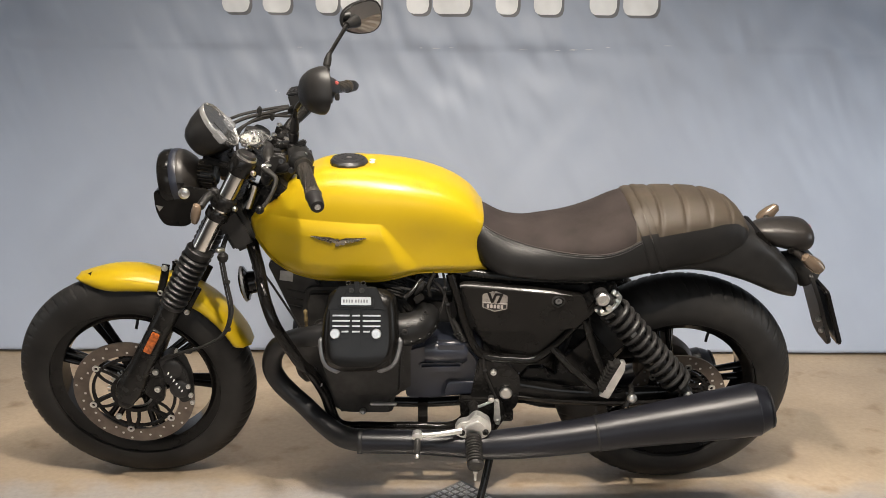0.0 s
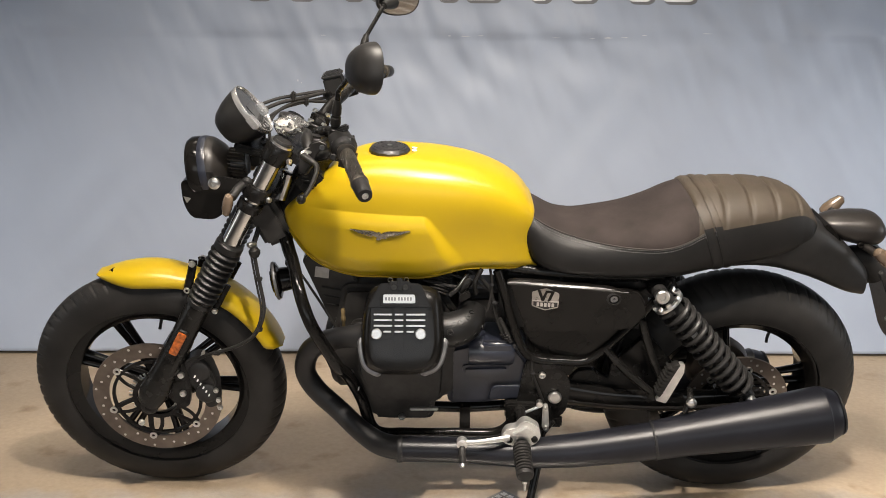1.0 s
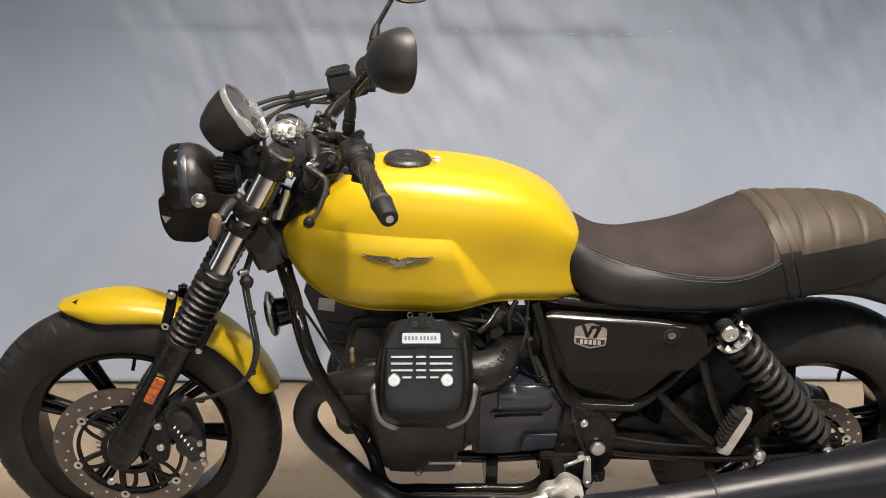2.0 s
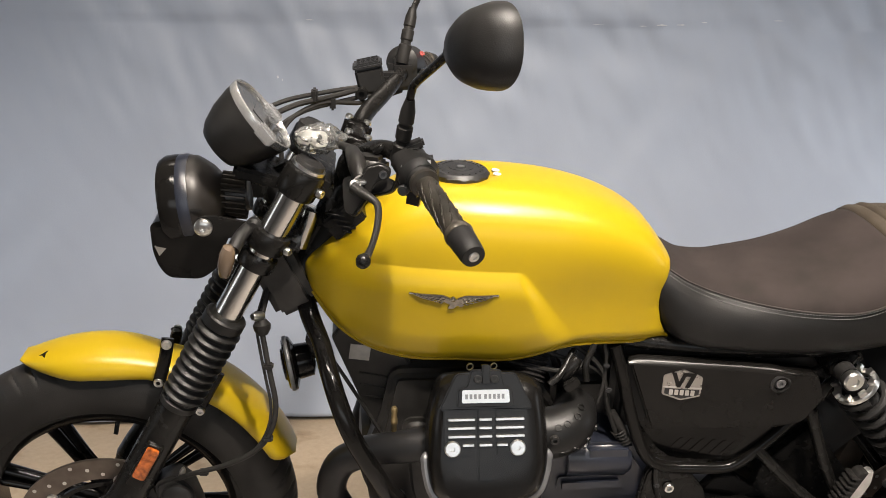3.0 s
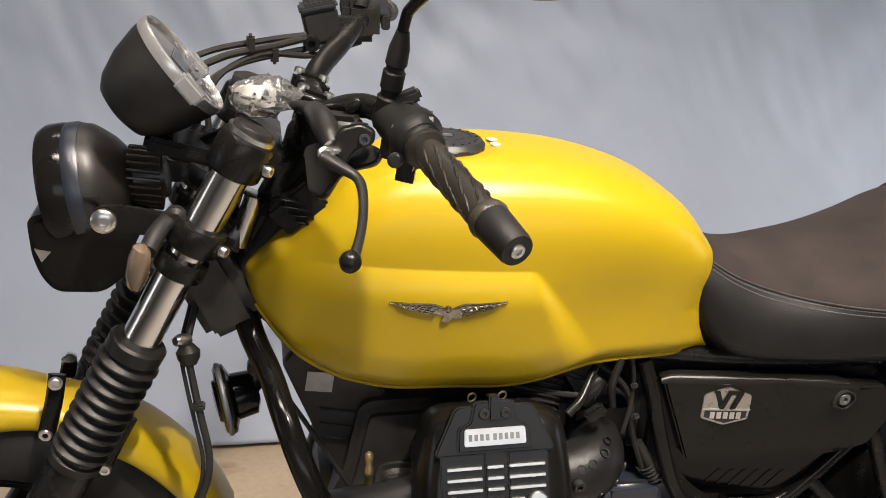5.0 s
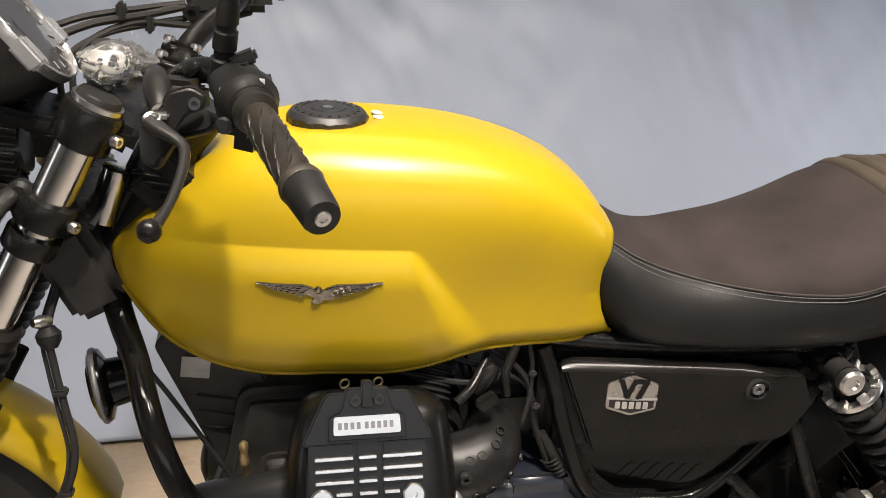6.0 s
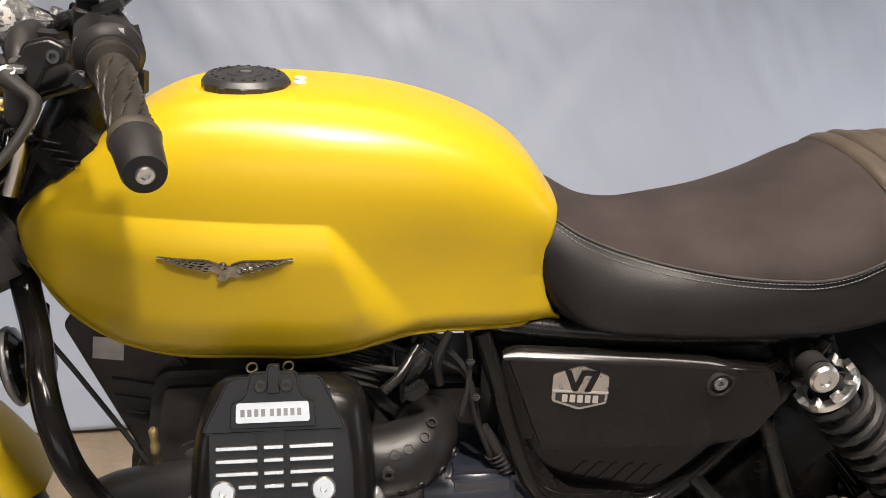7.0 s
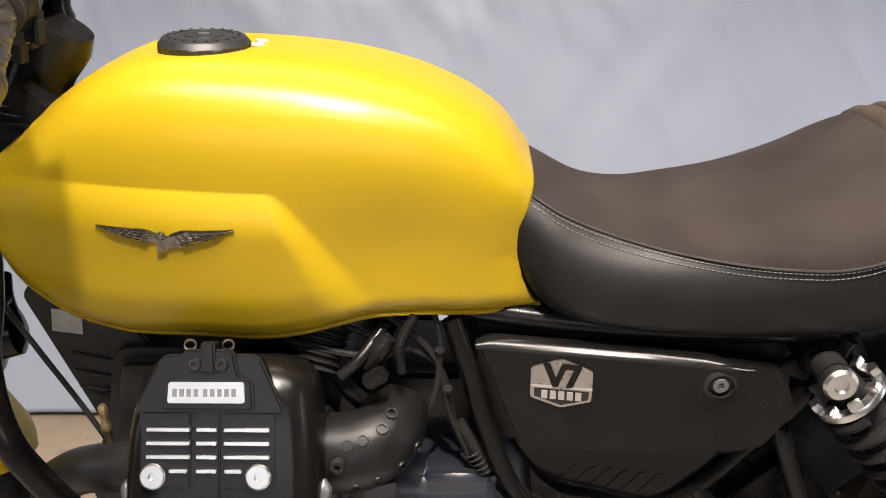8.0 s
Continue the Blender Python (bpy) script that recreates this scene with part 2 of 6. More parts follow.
def block(o, size, m=None, bevel=0.003, seg=2):
    x, y, z = (s / 2 for s in size)
    geo = slab([(-x, -y), (x, -y), (x, y), (-x, y)], (0, 0, -z), (1, 0, 0), (0, 1, 0), 2 * z, bevel, seg)
    return moved(geo, Matrix.Translation(o) @ (m or Matrix.Identity(4)))


def side_plate(outline, y0, y1, bevel=0.003, seg=2):
    """An outline in x and z, from y0 to y1."""
    return slab(outline, (0, y0, 0), (1, 0, 0), (0, 0, 1), y0 - y1, bevel, seg)


def rounded(outline, r, n=4):
    """The outline with its corners rounded to about r."""
    out, k = [], len(outline)
    for i in range(k):
        p, a, b = Vector(outline[i]), Vector(outline[i - 1]), Vector(outline[(i + 1) % k])
        ra, rb = min(r, (a - p).length * 0.45), min(r, (b - p).length * 0.45)
        s, e = p + (a - p).normalized() * ra, p + (b - p).normalized() * rb
        for j in range(n + 1):
            t = j / n
            out.append(tuple(s * (1 - t) ** 2 + p * 2 * t * (1 - t) + e * t * t))
    return out


def bolt(o, d, r=0.008, h=0.006, socket=True):
    prof = [(r, 0), (r, h * 0.7), (r * 0.86, h)]
    prof += [(r * 0.45, h), (r * 0.45, h * 0.4)] if socket else [(r * 0.4, h * 1.2)]
    return lathe(prof, o, d, 14)


def curve_at(table, x):
    xs, ys = zip(*table)
    return float(np.interp(x, xs, ys))


def smooth_at(table, x):
    """Smooth values between the rows of a table."""
    xs, ys = np.array([t[0] for t in table]), np.array([t[1] for t in table])
    m = np.gradient(ys, xs)
    i = int(np.clip(np.searchsorted(xs, x) - 1, 0, len(xs) - 2))
    h = xs[i + 1] - xs[i]
    t = min(max((x - xs[i]) / h, 0), 1)
    return float((2 * t ** 3 - 3 * t ** 2 + 1) * ys[i] + (t ** 3 - 2 * t ** 2 + t) * h * m[i] + (3 * t ** 2 - 2 * t ** 3) * ys[i + 1] + (t ** 3 - t ** 2) * h * m[i + 1])


def step(a, b, x):
    t = min(max((x - a) / (b - a), 0), 1)
    return t * t * (3 - 2 * t)

# ---- the room ----
FLOOR = -0.018


def room():
    floor = part("floor", block((0, -1.2, FLOOR - 0.06), (9, 8, 0.12), bevel=0), CONCRETE)
    tagged(floor, "worn tan concrete floor with brown stains", "floor", kind="structure")
    for name, o, size in (("wall_north", (0, 1.9, 1.59), (9, 0.2, 3.22)), ("wall_south", (0, -5.1, 1.59), (9, 0.2, 3.22)), ("wall_east", (4.4, -1.6, 1.59), (0.2, 6.8, 3.22)), ("wall_west", (-4.4, -1.6, 1.59), (0.2, 6.8, 3.22))):
        tagged(part(name, block(o, size, bevel=0), PLASTER), "plain pale plastered wall of the room", "wall", kind="structure")
    tagged(part("ceiling", block((0, -1.6, 3.26), (9, 7.2, 0.12), bevel=0), PLASTER), "plain pale ceiling of the room", "ceiling", kind="structure")


def tarp_y(x, z):
    """The hanging sheet: it leans back a little, with slack folds."""
    y = 1.052 + 0.085 * z
    y += 0.010 * noise.noise((x * 1.6, z * 0.5, 3.0)) + 0.007 * noise.noise((x * 4.2 + z * 2.2, z * 1.4, 8.0)) + 0.0060 * noise.noise((x * 7 - z * 6, z * 2.5 + x * 0.8, 1.0)) + 0.0030 * noise.noise((x * 10 + z * 9, z * 2.0 - x * 1.2, 6.0)) * step(0.3, 1.0, z) + 0.0010 * noise.noise((x * 24 + z * 14, z * 9, 4.0))
    seam = 0.005 * math.exp(-((z - 1.176 - 0.004 * math.sin(5 * x)) / 0.008) ** 2) + 0.010 * step(1.17, 1.20, z)
    ruck = 0.017 * step(0.75, 1.2, z) * noise.noise((x * 9 + z * 6, z * 7, 5.0)) + 0.0045 * step(0.6, 1.15, z) * noise.noise((x * 26 + z * 9, z * 4, 2.0))
    return y - seam - ruck


def backdrop():
    nx, nz = 460, 180
    v = [(x, tarp_y(x, z), z) for z in np.linspace(FLOOR + 0.012, 2.3, nz) for x in np.linspace(-3.0, 3.0, nx)]
    f = [(j * nx + i, j * nx + i + 1, (j + 1) * nx + i + 1, (j + 1) * nx + i) for j in range(nz - 1) for i in range(nx - 1)]
    ob = part("backdrop", (v, f), TARP, sharp=180)
    ob.modifiers.new("thickness", "SOLIDIFY").thickness = 0.002
    tagged(ob, "blue-grey hanging tarpaulin with slack folds behind the motorcycle", "tarpaulin", kind="structure")
    rng = random.Random(4)
    for x, z, w, h in ((0.021, 1.173, 0.016, 0.004), (0.078, 1.172, 0.040, 0.004), (0.135, 1.175, 0.022, 0.003), (0.42, 1.170, 0.060, 0.004), (0.545, 1.167, 0.030, 0.003), (0.60, 1.170, 0.036, 0.006), (0.662, 1.172, 0.030, 0.005), (0.734, 1.180, 0.020, 0.004), (-0.44, 1.172, 0.024, 0.003), (-0.533, 1.009, 0.006, 0.011), (-0.52, 1.002, 0.003, 0.006), (0.961, 1.188, 0.05, 0.003)):
        edge = [(w / 2 * math.cos(a) * rng.uniform(0.6, 1), h / 2 * math.sin(a) * rng.uniform(0.5, 1)) for a in np.linspace(0, 2 * math.pi, 14, endpoint=False)]
        part("scuff", slab(edge, (x, tarp_y(x, z) - 0.0030, z), (1, 0, 0), (0, 0.085, 1), 0.0008), CHALK, ob)
    # ten printed marks stand for the figures of a telephone number
    for x, w in ((-0.677, 0.105), (-0.523, 0.105), (-0.334, 0.085), (-0.207, 0.15), (0.008, 0.085), (0.135, 0.14), (0.345, 0.085), (0.50, 0.105), (0.71, 0.105), (0.85, 0.13)):
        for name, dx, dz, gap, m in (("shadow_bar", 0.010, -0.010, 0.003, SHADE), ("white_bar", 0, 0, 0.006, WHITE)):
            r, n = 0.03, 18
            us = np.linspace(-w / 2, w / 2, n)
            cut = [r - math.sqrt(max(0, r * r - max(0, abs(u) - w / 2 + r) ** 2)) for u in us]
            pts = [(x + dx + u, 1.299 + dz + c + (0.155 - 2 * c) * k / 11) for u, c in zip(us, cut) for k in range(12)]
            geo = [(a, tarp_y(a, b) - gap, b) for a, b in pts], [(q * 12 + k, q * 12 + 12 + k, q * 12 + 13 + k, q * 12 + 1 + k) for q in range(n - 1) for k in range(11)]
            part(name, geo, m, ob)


room()
backdrop()


def tread_plate():
    half = 0.27
    base = block((0, 0, 0.0025), (2 * half * 0.7071, 2 * half * 0.7071, 0.005), bevel=0.0015)
    turn = pose(0.140, -0.320, FLOOR, 0, 0, 42)
    root = part("tread_plate", moved(base, turn), PLATE)
    bars = []
    for i in range(-8, 9):
        for j in range(-8, 9):
            x, y = i * 0.0215, j * 0.0215
            for k in (-1, 0, 1):
                dx, dy = ((0, k * 0.005) if (i + j) % 2 else (k * 0.005, 0))
                size = (0.014, 0.0026, 0.002) if (i + j) % 2 else (0.0026, 0.014, 0.002)
                bars.append(block((x + dx, y + dy, 0.0058), size, bevel=0.0))
    part("raised_tread", moved(join(*bars), turn), STEEL, root)
    return tagged(root, "worn steel tread plate on the floor under the side stand", "metal plate")


tread_plate()

# ---- the motorcycle: x back, y to its right, z up in its own frame, leaning on its stand ----
LEFT = (0, -1, 0)
bike = new("motorcycle")
bike.matrix_world = pose(0, 0, 0.012, 11.0, 0, 0)
tagged(bike, "yellow and black retro motorcycle leaning on its side stand", "motorcycle")


def both(name, geo, material, parent=bike, label=""):
    """A part and its twin on the other side."""
    return part(name, geo, material, parent, label), part(name, flip(geo), material, parent, label)


# ---- wheels ----
def tyre(o, R, r_in, half, n_cut):
    """A tyre with a rounded crown and slanting grooves cut into the shoulders."""
    seg, across = 640, 30
    v, f = [], []
    for i in range(seg):
        a = 2 * math.pi * i / seg
        for j in range(across + 1):
            u = -1 + 2 * j / across
            s = math.sin(u * math.pi * 0.60) / math.sin(math.pi * 0.60) if abs(u) > 0.83 else math.sin(u * math.pi * 0.60)
            y = half * math.sin(u * math.pi * 0.62)
            depth = (1 - math.cos(u * math.pi * 0.62)) / (1 - math.cos(math.pi * 0.62))
            r = R - (R - r_in) * depth
            ph = (a * n_cut / (2 * math.pi) + abs(u) * 1.6 + (0.5 if u > 0 else 0)) % 1
            cut = (0.12 < abs(u) < 0.46) and abs(ph - 0.5) < 0.10
            if cut:
                r -= 0.0034
            v.append((o[0] + r * math.cos(a), o[1] + y, o[2] + r * math.sin(a)))
    m = across + 1
    for i in range(seg):
        k = (i + 1) % seg
        for j in range(across):
            f.append((i * m + j, i * m + j + 1, k * m + j + 1, k * m + j))
    for i in range(seg):
        k = (i + 1) % seg
        f.append((i * m, k * m, k * m + across, i * m + across))
    return v, f


def spoke(o, a, r0, r1, spread, thick=1.0):
    """A double spoke of a cast wheel: one root at the hub, two nearly parallel blades to the rim."""
    c = Vector((math.cos(a), 0, math.sin(a)))
    s = Vector((-math.sin(a), 0, math.cos(a)))
    o = Vector(o)
    blades = []
    for k in (-1, 1):
        p0, p1, p2 = o + c * r0 + s * k * spread * 0.6, o + c * (r0 + (r1 - r0) * 0.5) + s * k * spread * 0.75, o + c * r1 + s * k * spread
        blades.append(sweep([p0, p1, p2], [0.0105 * thick, 0.0082 * thick, 0.0100 * thick], 10, 5, squash=1.3, up=(0, 1, 0)))
    return join(*blades)


def disc_rotor(o, y, R, r_in, parent, n_bobbin=6):
    yy = -1 if y < 0 else 1
    rotor = part("brake_disc", ring_lathe([(R, -0.0025), (R, 0.0025), (r_in, 0.0025), (r_in, -0.0025)], (o[0], o[1] + y, o[2]), (0, 1, 0), 72), DISC, parent, "drilled steel brake disc")
    # Bright dots laid on the rotor imitate the glint at drilled edges.
    glints = []
    for i in range(36):
        a = 2 * math.pi * i / 36
        r = r_in + (R - r_in) * (0.25 + 0.27 * (i % 3))
        glints.append(lathe([(0.0035, 0), (0.0035, 0.0006)], (o[0] + r * math.cos(a), o[1] + y + yy * 0.0026, o[2] + r * math.sin(a)), (0, yy, 0), 8))
    tagged(part("hole_glint", join(*glints), STEEL, rotor), kind="stuff")
    arms = [ring_lathe([(0.062, -0.004), (0.062, 0.004), (0.050, 0.004), (0.050, -0.004)], (o[0], o[1] + y, o[2]), (0, 1, 0), 40), ring_lathe([(r_in - 0.008, -0.003), (r_in - 0.008, 0.003), (r_in - 0.016, 0.003), (r_in - 0.016, -0.003)], (o[0], o[1] + y, o[2]), (0, 1, 0), 48)]
    for i in range(n_bobbin):
        a = 2 * math.pi * (i + 0.3) / n_bobbin
        p = lambda r, t: (o[0] + r * math.cos(t), o[1] + y, o[2] + r * math.sin(t))
        arms.append(sweep([p(0.055, a - 0.25), p((r_in + 0.06) / 2, a - 0.1), p(r_in + 0.002, a)], 0.007, 8, 4, squash=0.6, up=(0, 1, 0)))
        arms.append(sweep([p(0.055, a + 0.28), p((r_in + 0.06) / 2, a + 0.2), p(r_in + 0.002, a + 0.06)], 0.005, 8, 4, squash=0.6, up=(0, 1, 0)))
    part("disc_carrier", arms[0], GLOSS, rotor)
    part("carrier_ring", arms[1], GLOSS, rotor)
    for geo in arms[2:]:
        part("carrier_arm", geo, GLOSS, rotor)
    for i in range(n_bobbin):
        a = 2 * math.pi * (i + 0.3) / n_bobbin
        part("bobbin", ring_lathe([(0.0095, 0), (0.0095, 0.004), (0.0045, 0.004), (0.0045, 0)], (o[0] + r_in * math.cos(a), o[1] + y + yy * 0.002, o[2] + r_in * math.sin(a)), (0, yy, 0), 16), STEEL, rotor)
    return rotor


def wheel(name, o, R, rim_r, half, arms, valve, label, spread, lean=4.0):
    inner = rim_r - 0.027
    prof = [(rim_r + 0.004, -half * 0.8), (rim_r + 0.004, -half * 0.72), (rim_r - 0.006, -half * 0.66), (inner + 0.006, -half * 0.5), (inner, 0), (inner + 0.006, half * 0.5), (rim_r - 0.006, half * 0.66), (rim_r + 0.004, half * 0.72), (rim_r + 0.004, half * 0.8), (rim_r - 0.010, half * 0.8), (inner - 0.004, half * 0.55), (inner - 0.007, 0), (inner - 0.004, -half * 0.55), (rim_r - 0.010, -half * 0.8)]
    w = part(name, ring_lathe(prof, o, (0, 1, 0), 96), GLOSS, bike, label)
    part("tyre", tyre(o, R, rim_r - 0.002, half, 60), RUBBER, w, "black treaded rubber tyre")
    part("hub", lathe([(0.03, -0.055), (0.042, -0.045), (0.042, -0.02), (0.034, 0), (0.042, 0.02), (0.042, 0.045), (0.03, 0.055)], o, (0, 1, 0), 32), GLOSS, w)
    for a in arms:
        part("spoke", spoke(o, radians(a), 0.034, inner + 0.001, spread), GLOSS, w)
    a = radians(valve)
    c = Vector((math.cos(a), 0, math.sin(a)))
    base = Vector(o) + c * (inner - 0.005)
    w.matrix_local = Matrix.Translation(o) @ Matrix.Rotation(radians(lean), 4, "X") @ Matrix.Translation(-Vector(o))
    part("valve_stem", sweep([base, base - c * 0.02 + Vector((0, -0.006, 0)), base - c * 0.034 + Vector((0, -0.02, 0))], 0.004, 8, 4), RUBBER, w)
    return w


FRONT, REAR = (-0.734, 0.019, 0.2775), (0.724, 0.009, 0.2835)
fw = wheel("front_wheel", FRONT, 0.3185, 0.232, 0.052, (116, 160, 236, 280, 356, 38), 84, "black cast front wheel with six double spokes", 0.0125)
rw = wheel("rear_wheel", REAR, 0.323, 0.220, 0.076, (8, 104, 128, 224, 248, 324), 60, "black cast rear wheel with double spokes", 0.018)
disc_rotor((FRONT[0] + 0.006, FRONT[1], FRONT[2]), -0.078, 0.160, 0.120, fw)
tone_teeth = []
for i in range(36):
    a = 2 * math.pi * i / 36
    tone_teeth.append(block((0, 0, 0), (0.012, 0.003, 0.004), Matrix.Translation((FRONT[0] + 0.062 * math.cos(a), FRONT[1] - 0.068, FRONT[2] + 0.062 * math.sin(a))) @ Matrix.Rotation(-a, 4, "Y"), 0))
part("tone_ring", join(ring_lathe([(0.058, -0.0015), (0.058, 0.0015), (0.050, 0.0015), (0.050, -0.0015)], (FRONT[0], FRONT[1] - 0.068, FRONT[2]), (0, 1, 0), 40), *tone_teeth), STEEL, fw)
disc_rotor(REAR, -0.082, 0.130, 0.095, rw)

# ---- fork ----
FT, FB = Vector((-0.366, 0, 0.957)), Vector((-0.722, 0, 0.312))
FD = (FB - FT).normalized()
FN = Vector((-FD.z, 0, FD.x))
if FN.x > 0:
    FN = -FN


def on_fork(s, y=0.0, n=0.0):
    return FT + (FB - FT) * s + Vector((0, y, 0)) + FN * n


FY = 0.102


def fork_leg(y):
    o = on_fork(0, y)
    leg = part("fork_leg", lathe([(0.0215, 0.02), (0.0215, 0.34)], o, FD, 28), CHROME, bike, "chromed fork tube with ribbed rubber gaiter")
    prof = [(0.030, 0.278), (0.033, 0.281), (0.033, 0.296)]
    for i in range(9 * 7 + 1):
        prof.append((0.0322 - 0.0020 * i / 63 - 0.0038 * math.cos(2 * math.pi * i / 7), 0.300 + i * 0.0158 / 7))
    prof += [(0.031, 0.446), (0.031, 0.456), (0.028, 0.458)]
    part("gaiter", lathe(prof, o, FD, 36), GAITER, leg, "ribbed black rubber gaiter")
    lower = [(0.028, 0.44), (0.0290, 0.47), (0.029, 0.58), (0.030, 0.66), (0.034, 0.70), (0.036, 0.735), (0.030, 0.762), (0.012, 0.768)]
    part("lower_leg", lathe(lower, o, FD, 28), BLACK, leg)
    part("fork_cap", lathe([(0.025, 0.056), (0.0265, 0.052), (0.0265, 0.012), (0.025, 0.009), (0.0225, 0.009), (0.0222, 0.001), (0.0205, -0.0015), (0.0195, -0.0005), (0.008, -0.0005)], o, FD, 32), MATT, leg)
    part("cap_ring", ring_lathe([(0.0262, 0.005), (0.0262, 0.010), (0.0228, 0.010), (0.0228, 0.005)], o, FD, 32), STEEL, leg)
    if y < 0:
        for name, a, b, w, y0, y1, m, label in (("reflector_mount", -0.040, 0.052, 0.014, -0.022, -0.034, BLACK, ""), ("reflector", -0.034, 0.030, 0.0105, -0.033, -0.039, AMBER, "amber side reflector")):
            base = on_fork(0.762, y + y0, 0.002)
            loop = [base + FD * u + FN * v for u, v in rounded([(a, -w), (b, -w), (b, w), (a, w)], 0.006)]
            small = [base + FD * (u * 0.94) + FN * (v * 0.86) + Vector((0, y1 - y0, 0)) for u, v in rounded([(a, -w), (b, -w), (b, w), (a, w)], 0.006)]
            part(name, rings([loop, [p + Vector((0, (y1 - y0) * 0.7, 0)) for p in loop], small]), m, leg, label)
    part("axle_clamp", lathe([(0.020, 0), (0.022, 0.004), (0.022, 0.022), (0.016, 0.026), (0.008, 0.027)], (FRONT[0], y * 0.86, FRONT[2]), (0, math.copysign(1, y), 0), 24), BLACK, leg)
    part("axle_bolt", bolt((FRONT[0] - 0.018, y * 1.22, FRONT[2] - 0.035), (0, math.copysign(1, y), 0), 0.008, 0.006), STEEL, leg)


fork_leg(-FY)
fork_leg(FY)


def yoke(name, s, h, w_end, material):
    """A fork clamp: a bridge with an eye round each tube."""
    mid = on_fork(s)
    geo = [block((0, 0, 0), (0.055, 2 * FY, h * 0.7), Matrix.Translation(mid + FN * -0.022) @ Matrix.Rotation(math.atan2(FD.x, FD.z), 4, "Y"), 0.008)]
    for y in (-FY, FY):
        geo.append(lathe([(w_end - 0.002, -h / 2), (w_end, -h / 2 + 0.003), (w_end, h / 2 - 0.003), (w_end - 0.002, h / 2)], on_fork(s, y), FD, 30))
    ob = part(name, join(*geo), material, bike)
    for y in (-FY, FY):
        sy = math.copysign(1, y)
        part("pinch_bolt", bolt(on_fork(s, y + sy * 0.012, -w_end + 0.002), Vector((1, sy * 0.6, -0.2)), 0.0065, 0.008), STEEL, ob)
    return ob


yoke("upper_yoke", 0.045, 0.042, 0.0305, BLACK)
yoke("lower_yoke", 0.185, 0.030, 0.0305, BLACK)
both("yoke_sleeve", lathe([(0.0275, -0.011), (0.0285, -0.009), (0.0285, 0.009), (0.0275, 0.011)], on_fork(0.235, -FY), FD, 28), BLACK)
part("steering_head", join(lathe([(0.036, -0.11), (0.040, -0.09), (0.034, -0.06), (0.034, 0.06), (0.040, 0.09)], on_fork(0.13, 0, -0.085), FD, 28), side_plate([(-0.42, 0.73), (-0.37, 0.68), (-0.34, 0.71), (-0.33, 0.79), (-0.345, 0.84), (-0.37, 0.84)], 0.03, -0.03, 0.01)), BLACK, bike)
part("stem_collar", lathe([(0.012, 0), (0.0165, 0.001), (0.0165, 0.066), (0.012, 0.067)], (-0.371, -0.022, 0.857), (-0.33, 0, -0.944), 24), CHROME, bike, "bright metal collar beside the steering head")
part("wiring_cover", join(block((-0.418, 0, 0.745), (0.07, 0.13, 0.11), Matrix.Rotation(radians(-25), 4, "Y"), 0.012)), ENGINE, bike)


# ---- front mudguard and brake ----
def fender():
    """A curved shell over the front wheel, wrapped to the sides, pinched in behind the fork."""
    nx, ny = 56, 22
    outer, inner = [], []
    for i in range(nx + 1):
        t = i / nx
        a = radians(111.5 - t * 93.5)
        drop = math.sin(math.pi * min(1, t / 0.22) * 0.5) ** 0.8 * math.sin(math.pi * min(1, (1 - t) / 0.06) * 0.5) ** 0.6
        pinch = math.exp(-((t - 0.45) / 0.10) ** 2)
        hw = (0.062 - 0.012 * pinch) * (0.35 + 0.65 * drop)
        R = 0.3205 + 0.004 * math.sin(math.pi * t) - 0.004 * pinch + 0.017 * t ** 3
        skirt = (0.041 - 0.010 * pinch - 0.014 * step(0.45, 0.7, t)) * drop
        row, rowi = [], []
        for j in range(ny + 1):
            u = -1 + 2 * j / ny
            ang = u * math.pi * 0.5
            y = hw * math.copysign(abs(math.sin(ang)) ** 0.8, u)
            r = R - skirt * (1 - math.cos(ang) ** 0.75) if abs(u) < 1 else R - skirt
            for dr, ys, arr in ((0, 1, row), (-0.004, 0.95, rowi)):
                arr.append((-0.734 + (r + dr) * math.cos(a), 0.004 + y * ys, 0.294 + (r + dr) * math.sin(a)))
        outer.append(row)
        inner.append(rowi)
    loops = [o + list(reversed(i)) for o, i in zip(outer, inner)]
    return rings(loops)


fend = part("front_fender", fender(), YELLOW, bike, "satin yellow steel front mudguard", 60)
part("fender_mark", slab([(0, 0), (0.019, 0.007), (0.013, 0.002), (0.007, -0.008), (0.005, -0.001)], (-0.806, -0.052, 0.620), (0.92, -0.1, 0.25), (-0.1, -0.3, 0.9), 0.0012), GLOSS, fend)
for y in (-1, 1):
    top_s, top_n = (0.516, 0.059) if y < 0 else (0.585, 0.046)
    br = part("fender_bracket", sweep([on_fork(top_s, y * 0.062, top_n), on_fork(top_s * 0.6 + 0.25, y * 0.070, top_n * 0.5 + 0.019), on_fork(0.625, y * 0.072, 0.038)], 0.010, 8, 4, squash=0.5, up=(0, 1, 0)), GLOSS, fend)
    for q, n in ((top_s + 0.007, top_n - 0.002), (0.616, 0.040)):
        part("bracket_bolt", bolt(on_fork(q, y * 0.072, n), (0, y, 0), 0.008, 0.006), STEEL, br)
    b2 = part("fender_bracket", sweep([on_fork(0.54, y * 0.066, -0.038), on_fork(0.60, y * 0.070, -0.038), on_fork(0.65, y * 0.072, -0.038)], 0.009, 8, 4, squash=0.5, up=(0, 1, 0)), GLOSS, fend)
    part("bracket_bolt", bolt(on_fork(0.640, y * 0.074, -0.040), (0, y, 0), 0.0075, 0.006), STEEL, b2)

